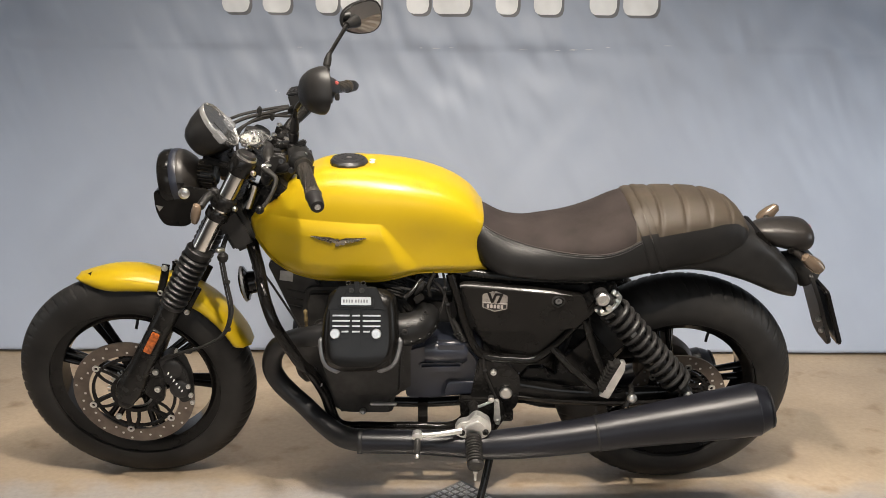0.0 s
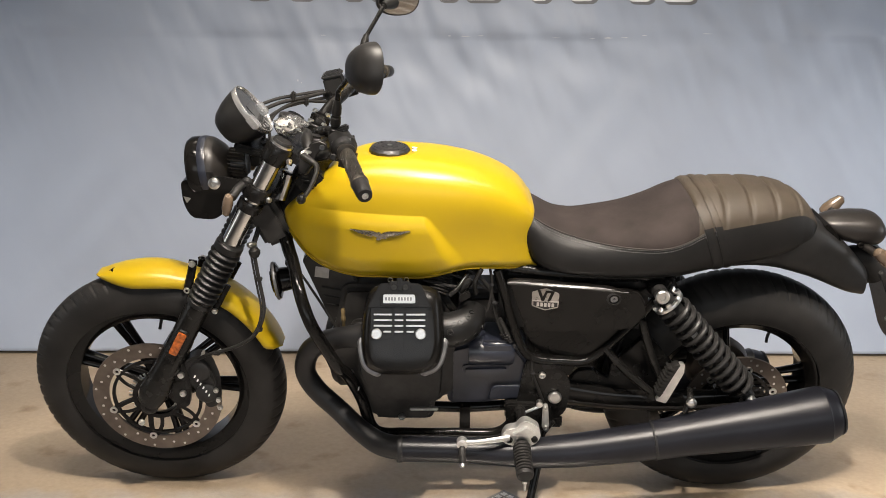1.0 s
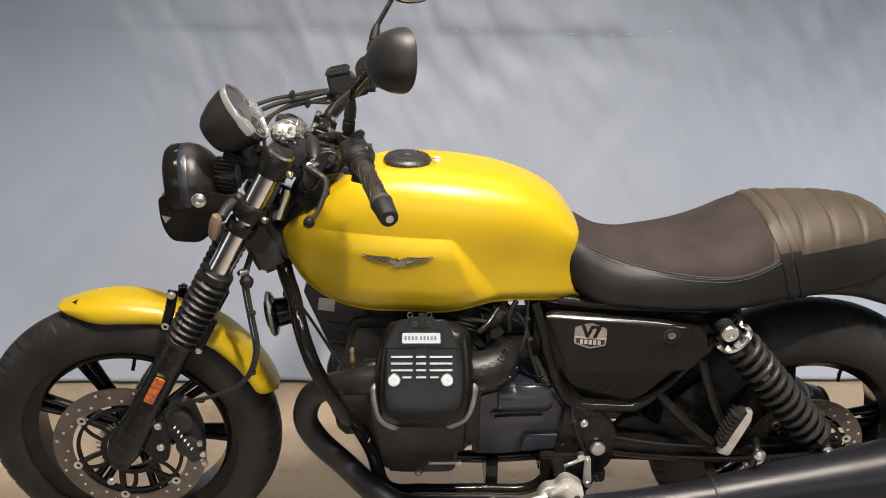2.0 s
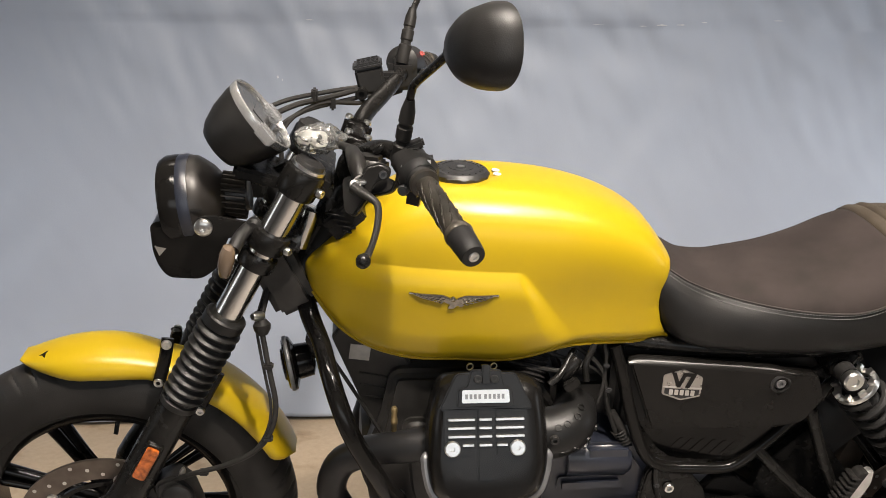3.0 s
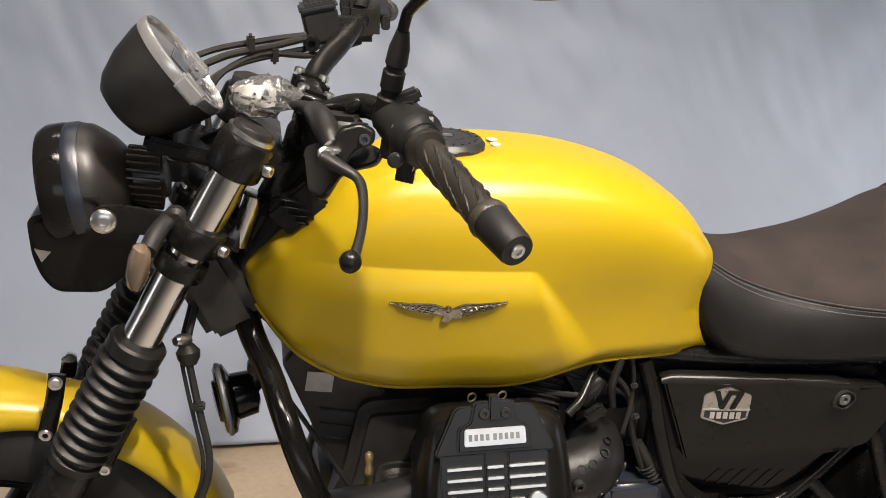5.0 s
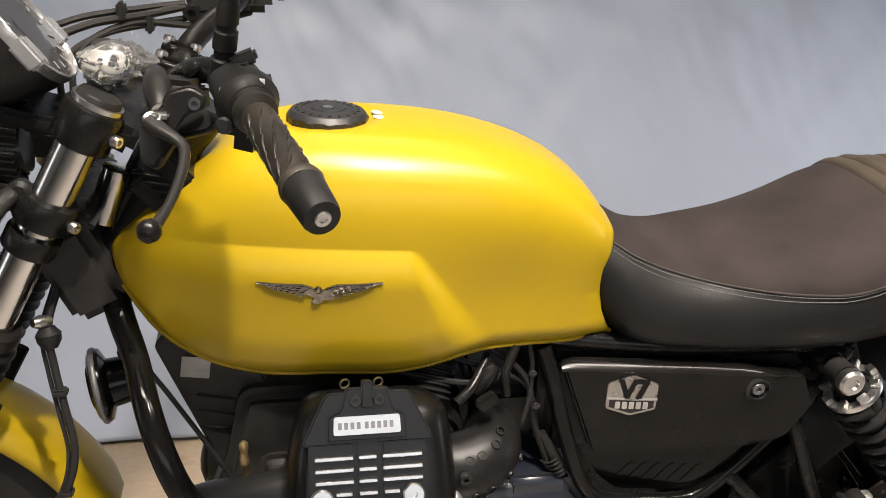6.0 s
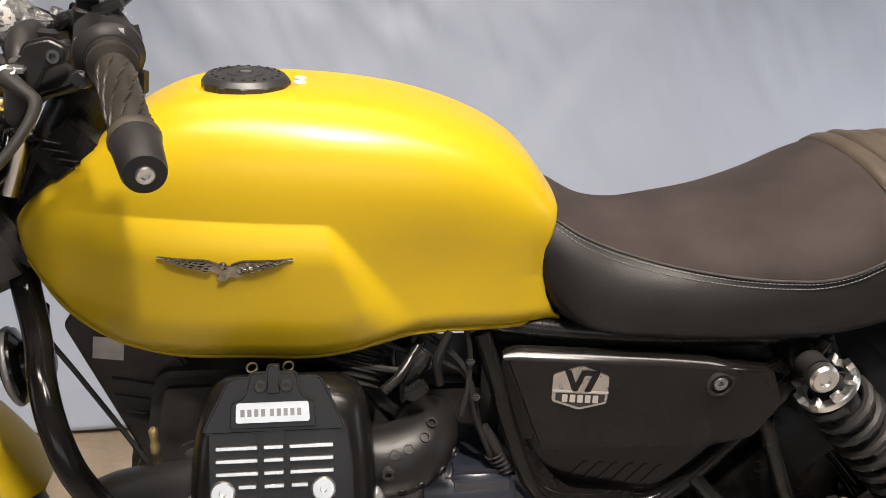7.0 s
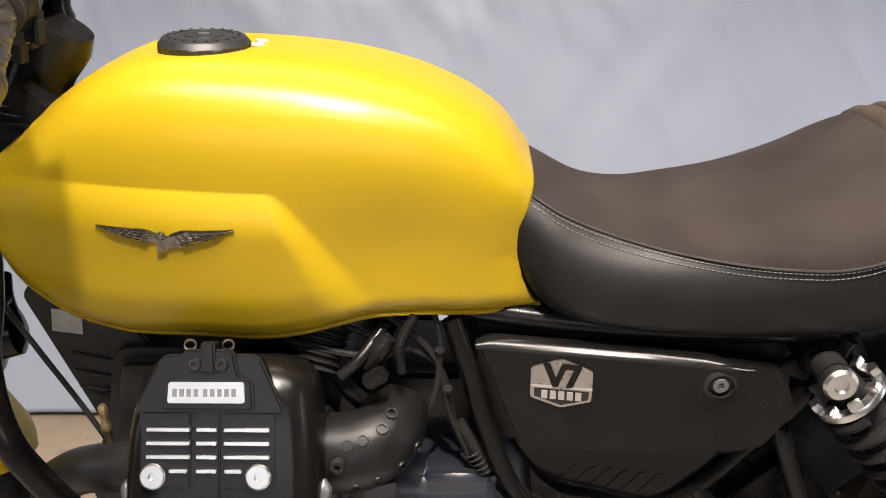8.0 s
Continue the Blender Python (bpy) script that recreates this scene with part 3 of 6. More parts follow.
cal_outline = rounded([(-0.640, 0.398), (-0.606, 0.415), (-0.580, 0.390), (-0.566, 0.340), (-0.566, 0.275), (-0.592, 0.262), (-0.612, 0.300), (-0.636, 0.345)], 0.012)
cal = part("brake_caliper", side_plate(cal_outline, -0.052, -0.100, 0.006, 3), MATT, bike, "black brake caliper beside the fork leg")
part("caliper_carrier", side_plate(rounded([(-0.692, 0.372), (-0.640, 0.396), (-0.625, 0.345), (-0.640, 0.268), (-0.662, 0.262), (-0.695, 0.300)], 0.01), -0.074, -0.096, 0.004), BLACK, cal)
for q in ((-0.604, 0.372), (-0.592, 0.312)):
    part("piston_boss", lathe([(0.026, 0), (0.026, 0.006), (0.021, 0.010), (0.008, 0.011)], (q[0], -0.099, q[1]), LEFT, 24), MATT, cal)
part("bleed_nipple", lathe([(0.005, 0), (0.005, 0.012), (0.003, 0.02)], (-0.596, -0.09, 0.408), (0.3, -0.2, 1), 10), STEEL, cal)
for p in ((-0.650, 0.362), (-0.650, 0.310)):
    part("caliper_bolt", bolt((p[0], -0.098, p[1]), LEFT, 0.0085, 0.008), STEEL, cal)
for p in ((-0.566, 0.325), (-0.562, 0.298), (-0.560, 0.276)):
    part("caliper_bolt", bolt((p[0], -0.108, p[1]), LEFT, 0.0065, 0.007), STEEL, cal)
for geo in [block((-0.614 + 0.006 * i, -0.1110, 0.364 - 0.0105 * i), (0.0034, 0.0012, 0.0068), Matrix.Rotation(radians(30), 4, "Y"), 0) for i in range(6)]:
    part("caliper_mark", geo, WHITE, cal)
hose_path = [(-0.440, -0.055, 0.735), (-0.451, -0.085, 0.695), (-0.446, -0.100, 0.650), (-0.439, -0.110, 0.609), (-0.432, -0.120, 0.558), (-0.443, -0.122, 0.511), (-0.469, -0.120, 0.475), (-0.517, -0.115, 0.446), (-0.574, -0.105, 0.423), (-0.612, -0.092, 0.400)]
hose = part("brake_hose", sweep(hose_path, 0.0044, 10), RUBBER, bike)
part("sensor_wire", sweep([(x - 0.008, y + 0.003, z - 0.006) for x, y, z in hose_path[:-1]], 0.0025, 8), RUBBER, bike)
part("hose_grommet", lathe([(0.008, -0.012), (0.013, -0.004), (0.014, 0.004), (0.008, 0.012)], (-0.4505, -0.089, 0.684), (-0.1, 0.25, 1), 16), RUBBER, hose)
for p in ((-0.442, -0.107, 0.625), (-0.447, -0.121, 0.500), (-0.555, -0.108, 0.428)):
    part("hose_clip", block(p, (0.016, 0.014, 0.008), bevel=0.002), RUBBER, hose)
part("hose_union", join(lathe([(0.007, 0), (0.008, 0.012), (0.005, 0.02)], (-0.450, -0.080, 0.700), (-0.6, -0.6, 0.2), 12)), STEEL, hose)

# ---- headlamp, instrument, indicators ----
HL, HA = Vector((-0.5275, 0.0, 0.866)), Vector((-0.985, 0, -0.12)).normalized()
bucket = [(0.016, -0.062), (0.026, -0.060), (0.028, -0.026), (0.038, -0.021), (0.051, -0.011), (0.0625, 0.003), (0.0680, 0.011), (0.0700, 0.020), (0.0708, 0.032)]
lamp_ob = part("headlamp", lathe(bucket, HL, HA, 48), BRONZE, bike, "round black headlamp with finned back")
part("trim_ring", ring_lathe([(0.0712, 0.022), (0.0728, 0.026), (0.0728, 0.038), (0.0712, 0.041), (0.065, 0.041), (0.065, 0.022)], HL, HA, 48), GREY, lamp_ob)
part("front_ring", ring_lathe([(0.0725, 0.039), (0.0735, 0.043), (0.0732, 0.059), (0.068, 0.068), (0.060, 0.070), (0.060, 0.039)], HL, HA, 48), GLOSS, lamp_ob)
part("lens", lathe([(0.061, 0.045), (0.061, 0.064), (0.048, 0.070), (0.025, 0.074), (0.0, 0.075)], HL, HA, 40), GLASSY, lamp_ob)
for a in np.linspace(0, 2 * math.pi, 24, endpoint=False):
    part("cooling_fin", block((0, 0, 0), (0.036, 0.0028, 0.012), Matrix.Translation(HL - HA * 0.037 + Vector((0, 0.0305 * math.sin(a), 0.0305 * math.cos(a)))) @ Matrix.Rotation(radians(7), 4, "Y") @ Matrix.Rotation(-a, 4, "X"), 0.0004, 1), DRIVE, lamp_ob)
part("side_slot", block((-0.540, -0.0705, 0.872), (0.018, 0.002, 0.0035), bevel=0.0005), MATT, lamp_ob)
chin = rounded([(-0.613, 0.846), (-0.612, 0.800), (-0.605, 0.774), (-0.592, 0.756), (-0.542, 0.753), (-0.516, 0.772), (-0.500, 0.816), (-0.485, 0.842), (-0.540, 0.862)], 0.011)
part("lamp_chin", side_plate(chin, 0.064, -0.064, 0.020, 4), GLOSS, lamp_ob)
for y in (-1, 1):
    arm = part("lamp_bracket", side_plate(rounded([(-0.540, 0.866), (-0.518, 0.872), (-0.46, 0.860), (-0.42, 0.858), (-0.42, 0.836), (-0.47, 0.834), (-0.535, 0.842)], 0.01), y * 0.090 + 0.005, y * 0.090 - 0.005, 0.002), BLACK, lamp_ob)
    part("bracket_bolt", lathe([(0.0135, 0), (0.0135, 0.005), (0.0095, 0.0085), (0.005, 0.009), (0.005, 0.005)], (-0.526, y * 0.097, 0.856), (0, y, 0), 24), STEEL, arm)
    part("chin_window", side_plate([(-0.607, 0.812), (-0.590, 0.808), (-0.601, 0.796)], y * 0.0630 + 0.002, y * 0.0630 - 0.002, 0), STEEL, lamp_ob)
    stem = part("front_indicator", join(sweep([(-0.455, y * 0.10, 0.860), (-0.468, y * 0.125, 0.854), (-0.478, y * 0.15, 0.841)], 0.010, 12), lathe([(0.011, 0), (0.012, 0.012), (0.007, 0.016)], (-0.452, y * 0.100, 0.862), (0, y, 0), 14)), MATT, bike, "slim front turn signal with bronze tinted lens")
    part("indicator_lens", moved(lathe([(0.004, -0.028), (0.010, -0.024), (0.015, -0.010), (0.0155, 0.008), (0.012, 0.021), (0.004, 0.026)], (0, 0, 0), (0.35, 0, 1), 24), Matrix.Translation((-0.487, y * 0.158, 0.828)) @ Matrix.Diagonal((0.75, 0.9, 1, 1))), SMOKE, stem)

GC, GA = Vector((-0.442, -0.042, 1.008)), Vector((0.79, 0.0, 0.60)).normalized()
gauge = part("instrument", lathe([(0.022, -0.082), (0.034, -0.078), (0.043, -0.067), (0.0535, -0.042), (0.0600, -0.012), (0.061, 0.0)], GC, GA, 48), MATT, bike, "round black instrument with silver bezel")
part("bezel", ring_lathe([(0.0612, -0.004), (0.0622, 0.002), (0.0616, 0.0070), (0.0598, 0.0085), (0.0578, 0.0060), (0.0572, -0.002)], GC, GA, 56), SILVER, gauge)
part("display", lathe([(0.0580, 0.0), (0.0580, 0.0035), (0.0, 0.0042)], GC, GA, 40), GLASSY, gauge)
dial_x = Vector((0, -1, 0)) - GA * Vector((0, -1, 0)).dot(GA)
dial_x.normalize()
dial_y = GA.cross(dial_x)
for i in range(11):
    a = radians(-20 + i * 22)
    q = GC + GA * 0.0042 + (dial_x * math.cos(a) + dial_y * math.sin(a)) * 0.044
    part("dial_mark", slab([(-0.0015, -0.004), (0.0015, -0.004), (0.002, 0.005), (-0.002, 0.005)], q, dial_x * math.sin(a) - dial_y * math.cos(a), dial_x * math.cos(a) + dial_y * math.sin(a), 0.0006), SHADE, gauge)
part("display_window", slab(rounded([(-0.024, -0.016), (0.024, -0.016), (0.024, 0.012), (-0.024, 0.012)], 0.006), GC + GA * 0.0040, dial_x, dial_y, 0.0008), GLASSY, gauge)
axes = Matrix((dial_x, dial_y, GA)).transposed().to_4x4()
part("bezel_button", block((0, 0, 0), (0.020, 0.032, 0.018), Matrix.Translation(GC + dial_x * 0.056 + dial_y * 0.016 + GA * 0.003) @ axes, 0.003), SILVER, gauge)
part("bezel_button", block((0, 0, 0), (0.020, 0.032, 0.018), Matrix.Translation(GC - dial_x * 0.056 + dial_y * 0.016 + GA * 0.003) @ axes, 0.003), SILVER, gauge)
part("instrument_mount", join(block((-0.435, -0.02, 0.918), (0.10, 0.10, 0.018), Matrix.Rotation(radians(16), 4, "Y"), 0.005), sweep([(-0.47, -0.03, 0.93), (-0.44, -0.03, 0.91), (-0.39, -0.02, 0.925)], 0.014, 12)), BLACK, bike)

# ---- handlebar and controls ----
L_END, R_END = Vector((-0.167, -0.416, 0.945)), Vector((-0.156, 0.400, 1.000))
bar_path = [(-0.188, -0.358, 0.956), (-0.2225, -0.243, 0.985), (-0.250, -0.185, 0.998), (-0.274, -0.145, 0.990), (-0.296, -0.085, 0.964), (-0.301, -0.045, 0.960), (-0.301, 0.0, 0.962), (-0.299, 0.045, 0.966), (-0.286, 0.085, 0.980), (-0.258, 0.128, 1.000), (-0.230, 0.180, 1.018), (-0.212, 0.235, 1.022), (-0.175, 0.345, 1.008)]
bar = part("handlebar", sweep(bar_path, [0.0112, 0.0115, 0.0120, 0.0128, 0.0138, 0.0140, 0.0140, 0.0140, 0.0140, 0.0136, 0.0126, 0.0118, 0.0112], 18, 6), BLACK, bike, "black tubular handlebar")
for y in (-0.042, 0.042):
    riser = part("bar_clamp", join(lathe([(0.017, -0.045), (0.019, -0.03), (0.016, -0.02), (0.018, 0.0)], (-0.304, y, 0.958), (0, 0, 1), 20), block((-0.302, y, 0.964), (0.046, 0.026, 0.034), Matrix.Rotation(radians(20), 4, "Y"), 0.007, 3)), GLOSS, bar)
    for dx in (-0.014, 0.014):
        part("clamp_bolt", bolt((-0.299 + dx, y, 0.9785 - dx * 0.36), (0.34, 0, 0.94), 0.0065, 0.006), STEEL, riser)


def grip(a, b, name):
    a, b = Vector(a), Vector(b)
    d, n = b - a, (b - a).length
    prof = [(0.0185, 0.0), (0.0195, 0.004), (0.0195, 0.010), (0.0140, 0.014)]
    steps = 14
    for i in range(steps):
        h = 0.016 + (n - 0.062) * i / steps
        prof += [(0.0140 + (0.0012 if i % 2 else 0), h)]
    prof += [(0.0140, n - 0.050), (0.0175, n - 0.049), (0.0185, n - 0.044), (0.0172, n - 0.040)]
    ob = part(name, lathe(prof, a, d, 24), GRIP, bar, "ribbed black rubber grip")
    u, v, w = frame_of(d)
    ribs = []
    for k in range(8):
        for j in range(5):
            t0 = 0.022 + j * (n - 0.075) / 5
            ang = k * math.pi / 4 + j * 0.4
            pts = [a + w * (t0 + 0.018 * q) + (u * math.cos(ang + 0.5 * q) + v * math.sin(ang + 0.5 * q)) * 0.0147 for q in (0, 0.5, 1)]
            ribs.append(sweep(pts, [0.0006, 0.0017, 0.0006], 6, 3))
    part("grip_rib", join(*ribs), GRIP, ob)
    part("bar_end", lathe([(0.0165, -0.041), (0.0172, -0.038), (0.0152, -0.003), (0.0140, 0.0), (0.0140, 0.001), (0.006, 0.001)], b, d, 28), MATT, ob, "black bar-end weight")
    part("end_bolt", bolt(b + d.normalized() * 0.0005, d, 0.0065, 0.003), STEEL, ob)


grip((-0.2165, -0.2560, 0.9828), L_END, "grip")
grip((-0.205, 0.262, 1.027), R_END, "grip")
gd = (L_END - Vector((-0.2165, -0.2560, 0.9828))).normalized()
sw = part("switch_housing", join(lathe([(0.016, -0.070), (0.0220, -0.066), (0.0240, -0.050), (0.0240, -0.026), (0.0275, -0.023), (0.0275, -0.012), (0.0235, -0.008), (0.0215, -0.002), (0.018, 0.0)], (-0.2165, -0.2560, 0.9828), gd, 28), block((-0.2225, -0.2240, 0.9648), (0.056, 0.046, 0.056), Matrix.Rotation(radians(-20), 4, "Z") @ Matrix.Rotation(radians(8), 4, "Y"), 0.019, 5), block((-0.2225, -0.2200, 0.9948), (0.044, 0.044, 0.040), Matrix.Rotation(radians(-20), 4, "Z") @ Matrix.Rotation(radians(-12), 4, "Y"), 0.014, 5), lathe([(0.0190, -0.010), (0.0205, -0.006), (0.0205, 0.002), (0.018, 0.006)], (-0.2165, -0.2560, 0.9828), gd, 28)), MATT, bar, "black left switch housing")
part("dip_switch", block((-0.2245, -0.2140, 1.0168), (0.026, 0.018, 0.012), Matrix.Rotation(radians(-22), 4, "Y"), 0.003), MATT, sw)
part("horn_button", lathe([(0.007, 0), (0.0075, 0.010), (0.005, 0.013)], (-0.2385, -0.2500, 0.9678), (-0.3, -1, 0.2), 14), DARKGREY, sw)
for q in ((-0.2085, -0.2500, 1.0048), (-0.2385, -0.2440, 0.9908)):
    part("switch_mark", block(q, (0.006, 0.0012, 0.006), Matrix.Rotation(radians(-20), 4, "Z"), 0.0004), WHITE, sw)
part("switch_screw", bolt((-0.2405, -0.2500, 0.9978), (-0.1, -0.8, 0.4), 0.0035, 0.002), STEEL, sw)
perch = part("clutch_perch", join(block((-0.283, -0.178, 0.975), (0.05, 0.035, 0.034), Matrix.Rotation(radians(-25), 4, "Z"), 0.009, 3), slab(rounded([(-0.034, -0.018), (0.010, -0.022), (0.044, -0.002), (0.036, 0.012), (0.000, 0.014), (-0.022, 0.040), (-0.036, 0.030)], 0.009), (-0.288, -0.212, 0.958), (0.93, -0.25, 0.22), (0.1, -0.55, -0.8), 0.012, 0.003)), ANODISED, bar)
part("perch_plate", side_plate(rounded([(-0.289, 0.992), (-0.269, 0.997), (-0.255, 0.989), (-0.257, 0.976), (-0.274, 0.971), (-0.284, 0.954), (-0.299, 0.950), (-0.307, 0.964), (-0.298, 0.974)], 0.005), -0.222, -0.232, 0.003, 3), ANODISED, perch)
part("perch_bolt", bolt((-0.2665, -0.231, 0.981), (0.05, -0.95, 0.25), 0.006, 0.004), DARKGREY, perch)
part("cable_adjuster", join(lathe([(0.0055, 0), (0.0062, 0.003), (0.0062, 0.013), (0.004, 0.016)], (-0.276, -0.175, 0.995), (0.6, -0.2, 0.5), 16)), BLACK, perch)
part("rubber_boot", sweep([(-0.378, -0.030, 0.960), (-0.345, -0.060, 0.970), (-0.321, -0.085, 0.976), (-0.309, -0.130, 0.984), (-0.304, -0.165, 0.988)], [0.0035, 0.0040, 0.0055, 0.0078, 0.0085], 14), RUBBER, perch)
part("adjuster_barrel", sweep([(-0.307, -0.145, 0.986), (-0.302, -0.185, 0.987), (-0.298, -0.210, 0.981), (-0.295, -0.226, 0.973)], [0.0105, 0.0125, 0.0120, 0.0095], 16), ANODISED, perch)
lever = part("clutch_lever", sweep([(-0.304, -0.236, 0.966), (-0.297, -0.243, 0.963), (-0.285, -0.254, 0.959), (-0.2765, -0.262, 0.955), (-0.2735, -0.273, 0.951), (-0.2735, -0.290, 0.945), (-0.2765, -0.316, 0.937), (-0.282, -0.342, 0.929), (-0.289, -0.367, 0.923)], [0.0095, 0.0088, 0.0068, 0.0056, 0.0050, 0.0046, 0.0043, 0.0042, 0.0048], 12, 6, squash=0.8, up=(0.2, 0.1, 1)), ANODISED, bar, "black clutch lever with ball end")
part("lever_ball", lathe([(0.003, -0.009), (0.0070, -0.0065), (0.0092, -0.002), (0.0092, 0.002), (0.0068, 0.007), (0.003, 0.009)], (-0.293, -0.375, 0.922), (-0.4, -0.85, -0.3), 20), BLACK, lever)
part("lever_pivot", join(ring_lathe([(0.0080, 0.001), (0.0080, 0.004), (0.0065, 0.005), (0.0042, 0.004), (0.0042, 0.001)], (-0.302, -0.236, 0.968), (-0.1, -0.5, 0.85), 18), block((-0.296, -0.232, 0.972), (0.016, 0.012, 0.006), bevel=0.002)), STEEL, lever)

rsw = part("switch_housing", join(lathe([(0.020, 0.062), (0.028, 0.056), (0.029, 0.010), (0.024, 0.0)], (-0.205, 0.262, 1.027), Vector((-0.205, 0.262, 1.027)) - R_END, 28), block((-0.222, 0.215, 1.018), (0.05, 0.05, 0.055), bevel=0.01)), MATT, bar)
part("kill_switch", block((-0.190, 0.240, 1.046), (0.016, 0.018, 0.008), bevel=0.003), RED, rsw)
part("start_button", block((-0.186, 0.225, 1.012), (0.012, 0.014, 0.018), bevel=0.002), MATT, rsw)
res = part("brake_reservoir", join(block((-0.278, 0.165, 1.019), (0.046, 0.046, 0.042), Matrix.Rotation(radians(-12), 4, "Y"), 0.004), block((-0.250, 0.175, 1.013), (0.06, 0.03, 0.03), bevel=0.006)), MATT, bar, "black brake fluid reservoir")
part("reservoir_lid", join(block((-0.283, 0.165, 1.043), (0.050, 0.050, 0.009), Matrix.Rotation(radians(-12), 4, "Y"), 0.003), *[block((-0.283, 0.145 + 0.008 * i, 1.0485), (0.036, 0.002, 0.003), Matrix.Rotation(radians(-12), 4, "Y"), 0) for i in range(6)]), DARKGREY, res)
part("banjo_bolt", bolt((-0.293, 0.136, 1.001), LEFT, 0.011, 0.014), BLACK, res)
part("brake_lever", sweep([(-0.262, 0.205, 1.010), (-0.268, 0.260, 1.004), (-0.262, 0.320, 0.998), (-0.270, 0.375, 0.990)], [0.010, 0.007, 0.006, 0.007], 10), BLACK, bar)
for k, pts in enumerate(([(-0.300, 0.128, 1.008), (-0.345, 0.10, 1.002), (-0.405, 0.06, 0.996), (-0.45, 0.03, 0.97), (-0.445, 0.02, 0.90)], [(-0.262, 0.16, 0.995), (-0.325, 0.115, 0.992), (-0.39, 0.07, 0.984), (-0.43, 0.04, 0.955), (-0.43, 0.03, 0.89)], [(-0.225, 0.19, 0.992), (-0.29, 0.13, 0.986), (-0.36, 0.09, 0.994), (-0.415, 0.05, 0.965), (-0.42, 0.03, 0.89)], [(-0.300, 0.128, 1.012), (-0.35, 0.11, 1.008), (-0.42, 0.075, 1.000), (-0.462, 0.05, 0.975), (-0.45, 0.04, 0.90)])):
    part("control_cable", sweep(pts, 0.0040 if k else 0.0048, 8), RUBBER, bike, "black control cable from the handlebar")
part("cable_tie", join(*[block(p, (0.010, 0.022, 0.022), bevel=0.003) for p in ((-0.368, 0.088, 1.008), (-0.340, 0.105, 0.992))]), RUBBER, bike)


def mirror(y, base, knee, neck, centre, facing, spin):
    stem = [Vector(base), Vector(base).lerp(knee, 0.5), Vector(base).lerp(knee, 0.92), Vector(knee).lerp(neck, 0.10), Vector(knee).lerp(neck, 0.55), Vector(neck)]
    m = part("mirror", sweep(stem, [0.0058, 0.0055, 0.0055, 0.0055, 0.0055, 0.0060], 12, 8), BLACK, bar, "black rounded rear-view mirror on a bent stem")
    base, knee = Vector(base), Vector(knee)
    d = (knee - base).normalized()
    part("stem_boot", lathe([(0.010, -0.01), (0.0115, 0.0), (0.0115, 0.022), (0.0090, 0.024), (0.0090, 0.030), (0.0108, 0.032), (0.0108, 0.048), (0.0088, 0.050), (0.0088, 0.054), (0.0105, 0.056), (0.0098, 0.072), (0.0070, 0.084), (0.0062, 0.088)], base, d, 18), RUBBER, m)
    centre, neck, facing = Vector(centre), Vector(neck), Vector(facing).normalized()
    part("mirror_neck", sweep([neck, neck * 0.45 + centre * 0.55], [0.0095, 0.018], 14), MATT, m)
    ax = (neck - centre)
    ax = (ax - facing * ax.dot(facing)).normalized()
    ay = facing.cross(ax)
    loops = []
    for h, s in ((0.0, 0.97), (-0.002, 1.0), (-0.010, 0.99), (-0.022, 0.90), (-0.032, 0.72), (-0.038, 0.45), (-0.040, 0.08)):
        loop = []
        for i in range(40):
            t = 2 * math.pi * i / 40
            c, sn = math.cos(t), math.sin(t)
            w = 0.068 * (abs(c) ** 0.85) * (1 if c > 0 else 0.86)
            hh = 0.0465 * math.copysign(abs(sn) ** 0.85, sn) * (1 - 0.16 * c)
            loop.append(centre + ax * math.copysign(w, c) * s + ay * hh * s + facing * h)
        loops.append(loop)
    part("mirror_shell", rings(loops), MATT, m)
    face = [p - (p - centre) * 0.06 + facing * 0.0012 for p in loops[0]]
    back = [p - facing * 0.001 for p in face]
    part("mirror_glass", rings([back, face]), MIRROR, m)


mirror(-1, (-0.244, -0.205, 0.995), (-0.229, -0.228, 1.098), (-0.190, -0.300, 1.155), (-0.152, -0.385, 1.178), (0.86, 0.42, -0.10), 0)
mirror(1, (-0.222, 0.205, 1.045), (-0.205, 0.235, 1.120), (-0.165, 0.335, 1.180), (-0.125, 0.400, 1.190), (0.50, -0.86, -0.12), 0)

# ---- tank ----
TANK_TOP = [(-0.384, 0.772), (-0.378, 0.780), (-0.358, 0.799), (-0.32, 0.832), (-0.28, 0.863), (-0.24, 0.888), (-0.205, 0.903), (-0.16, 0.9105), (-0.10, 0.910), (-0.05, 0.9065), (0.0, 0.900), (0.055, 0.8875), (0.105, 0.870), (0.14, 0.8515), (0.168, 0.829), (0.186, 0.805), (0.196, 0.785), (0.199, 0.765)]
TANK_LOW = [(-0.384, 0.752), (-0.378, 0.738), (-0.365, 0.717), (-0.335, 0.680), (-0.29, 0.651), (-0.234, 0.636), (-0.14, 0.635), (-0.06, 0.635), (-0.03, 0.640), (0.0, 0.648), (0.03, 0.655), (0.07, 0.656), (0.146, 0.650), (0.199, 0.648)]
TANK_HALF = [(-0.384, 0.040), (-0.378, 0.058), (-0.355, 0.080), (-0.31, 0.099), (-0.25, 0.114), (-0.18, 0.125), (-0.10, 0.132), (-0.02, 0.132), (0.05, 0.127), (0.10, 0.119), (0.15, 0.107), (0.199, 0.092)]
TANK_BACK = [(0.640, 0.005), (0.653, 0.004), (0.664, -0.004), (0.686, -0.012), (0.714, -0.018), (0.741, -0.014), (0.767, -0.004), (0.785, 0.001), (0.80, 0.0)]


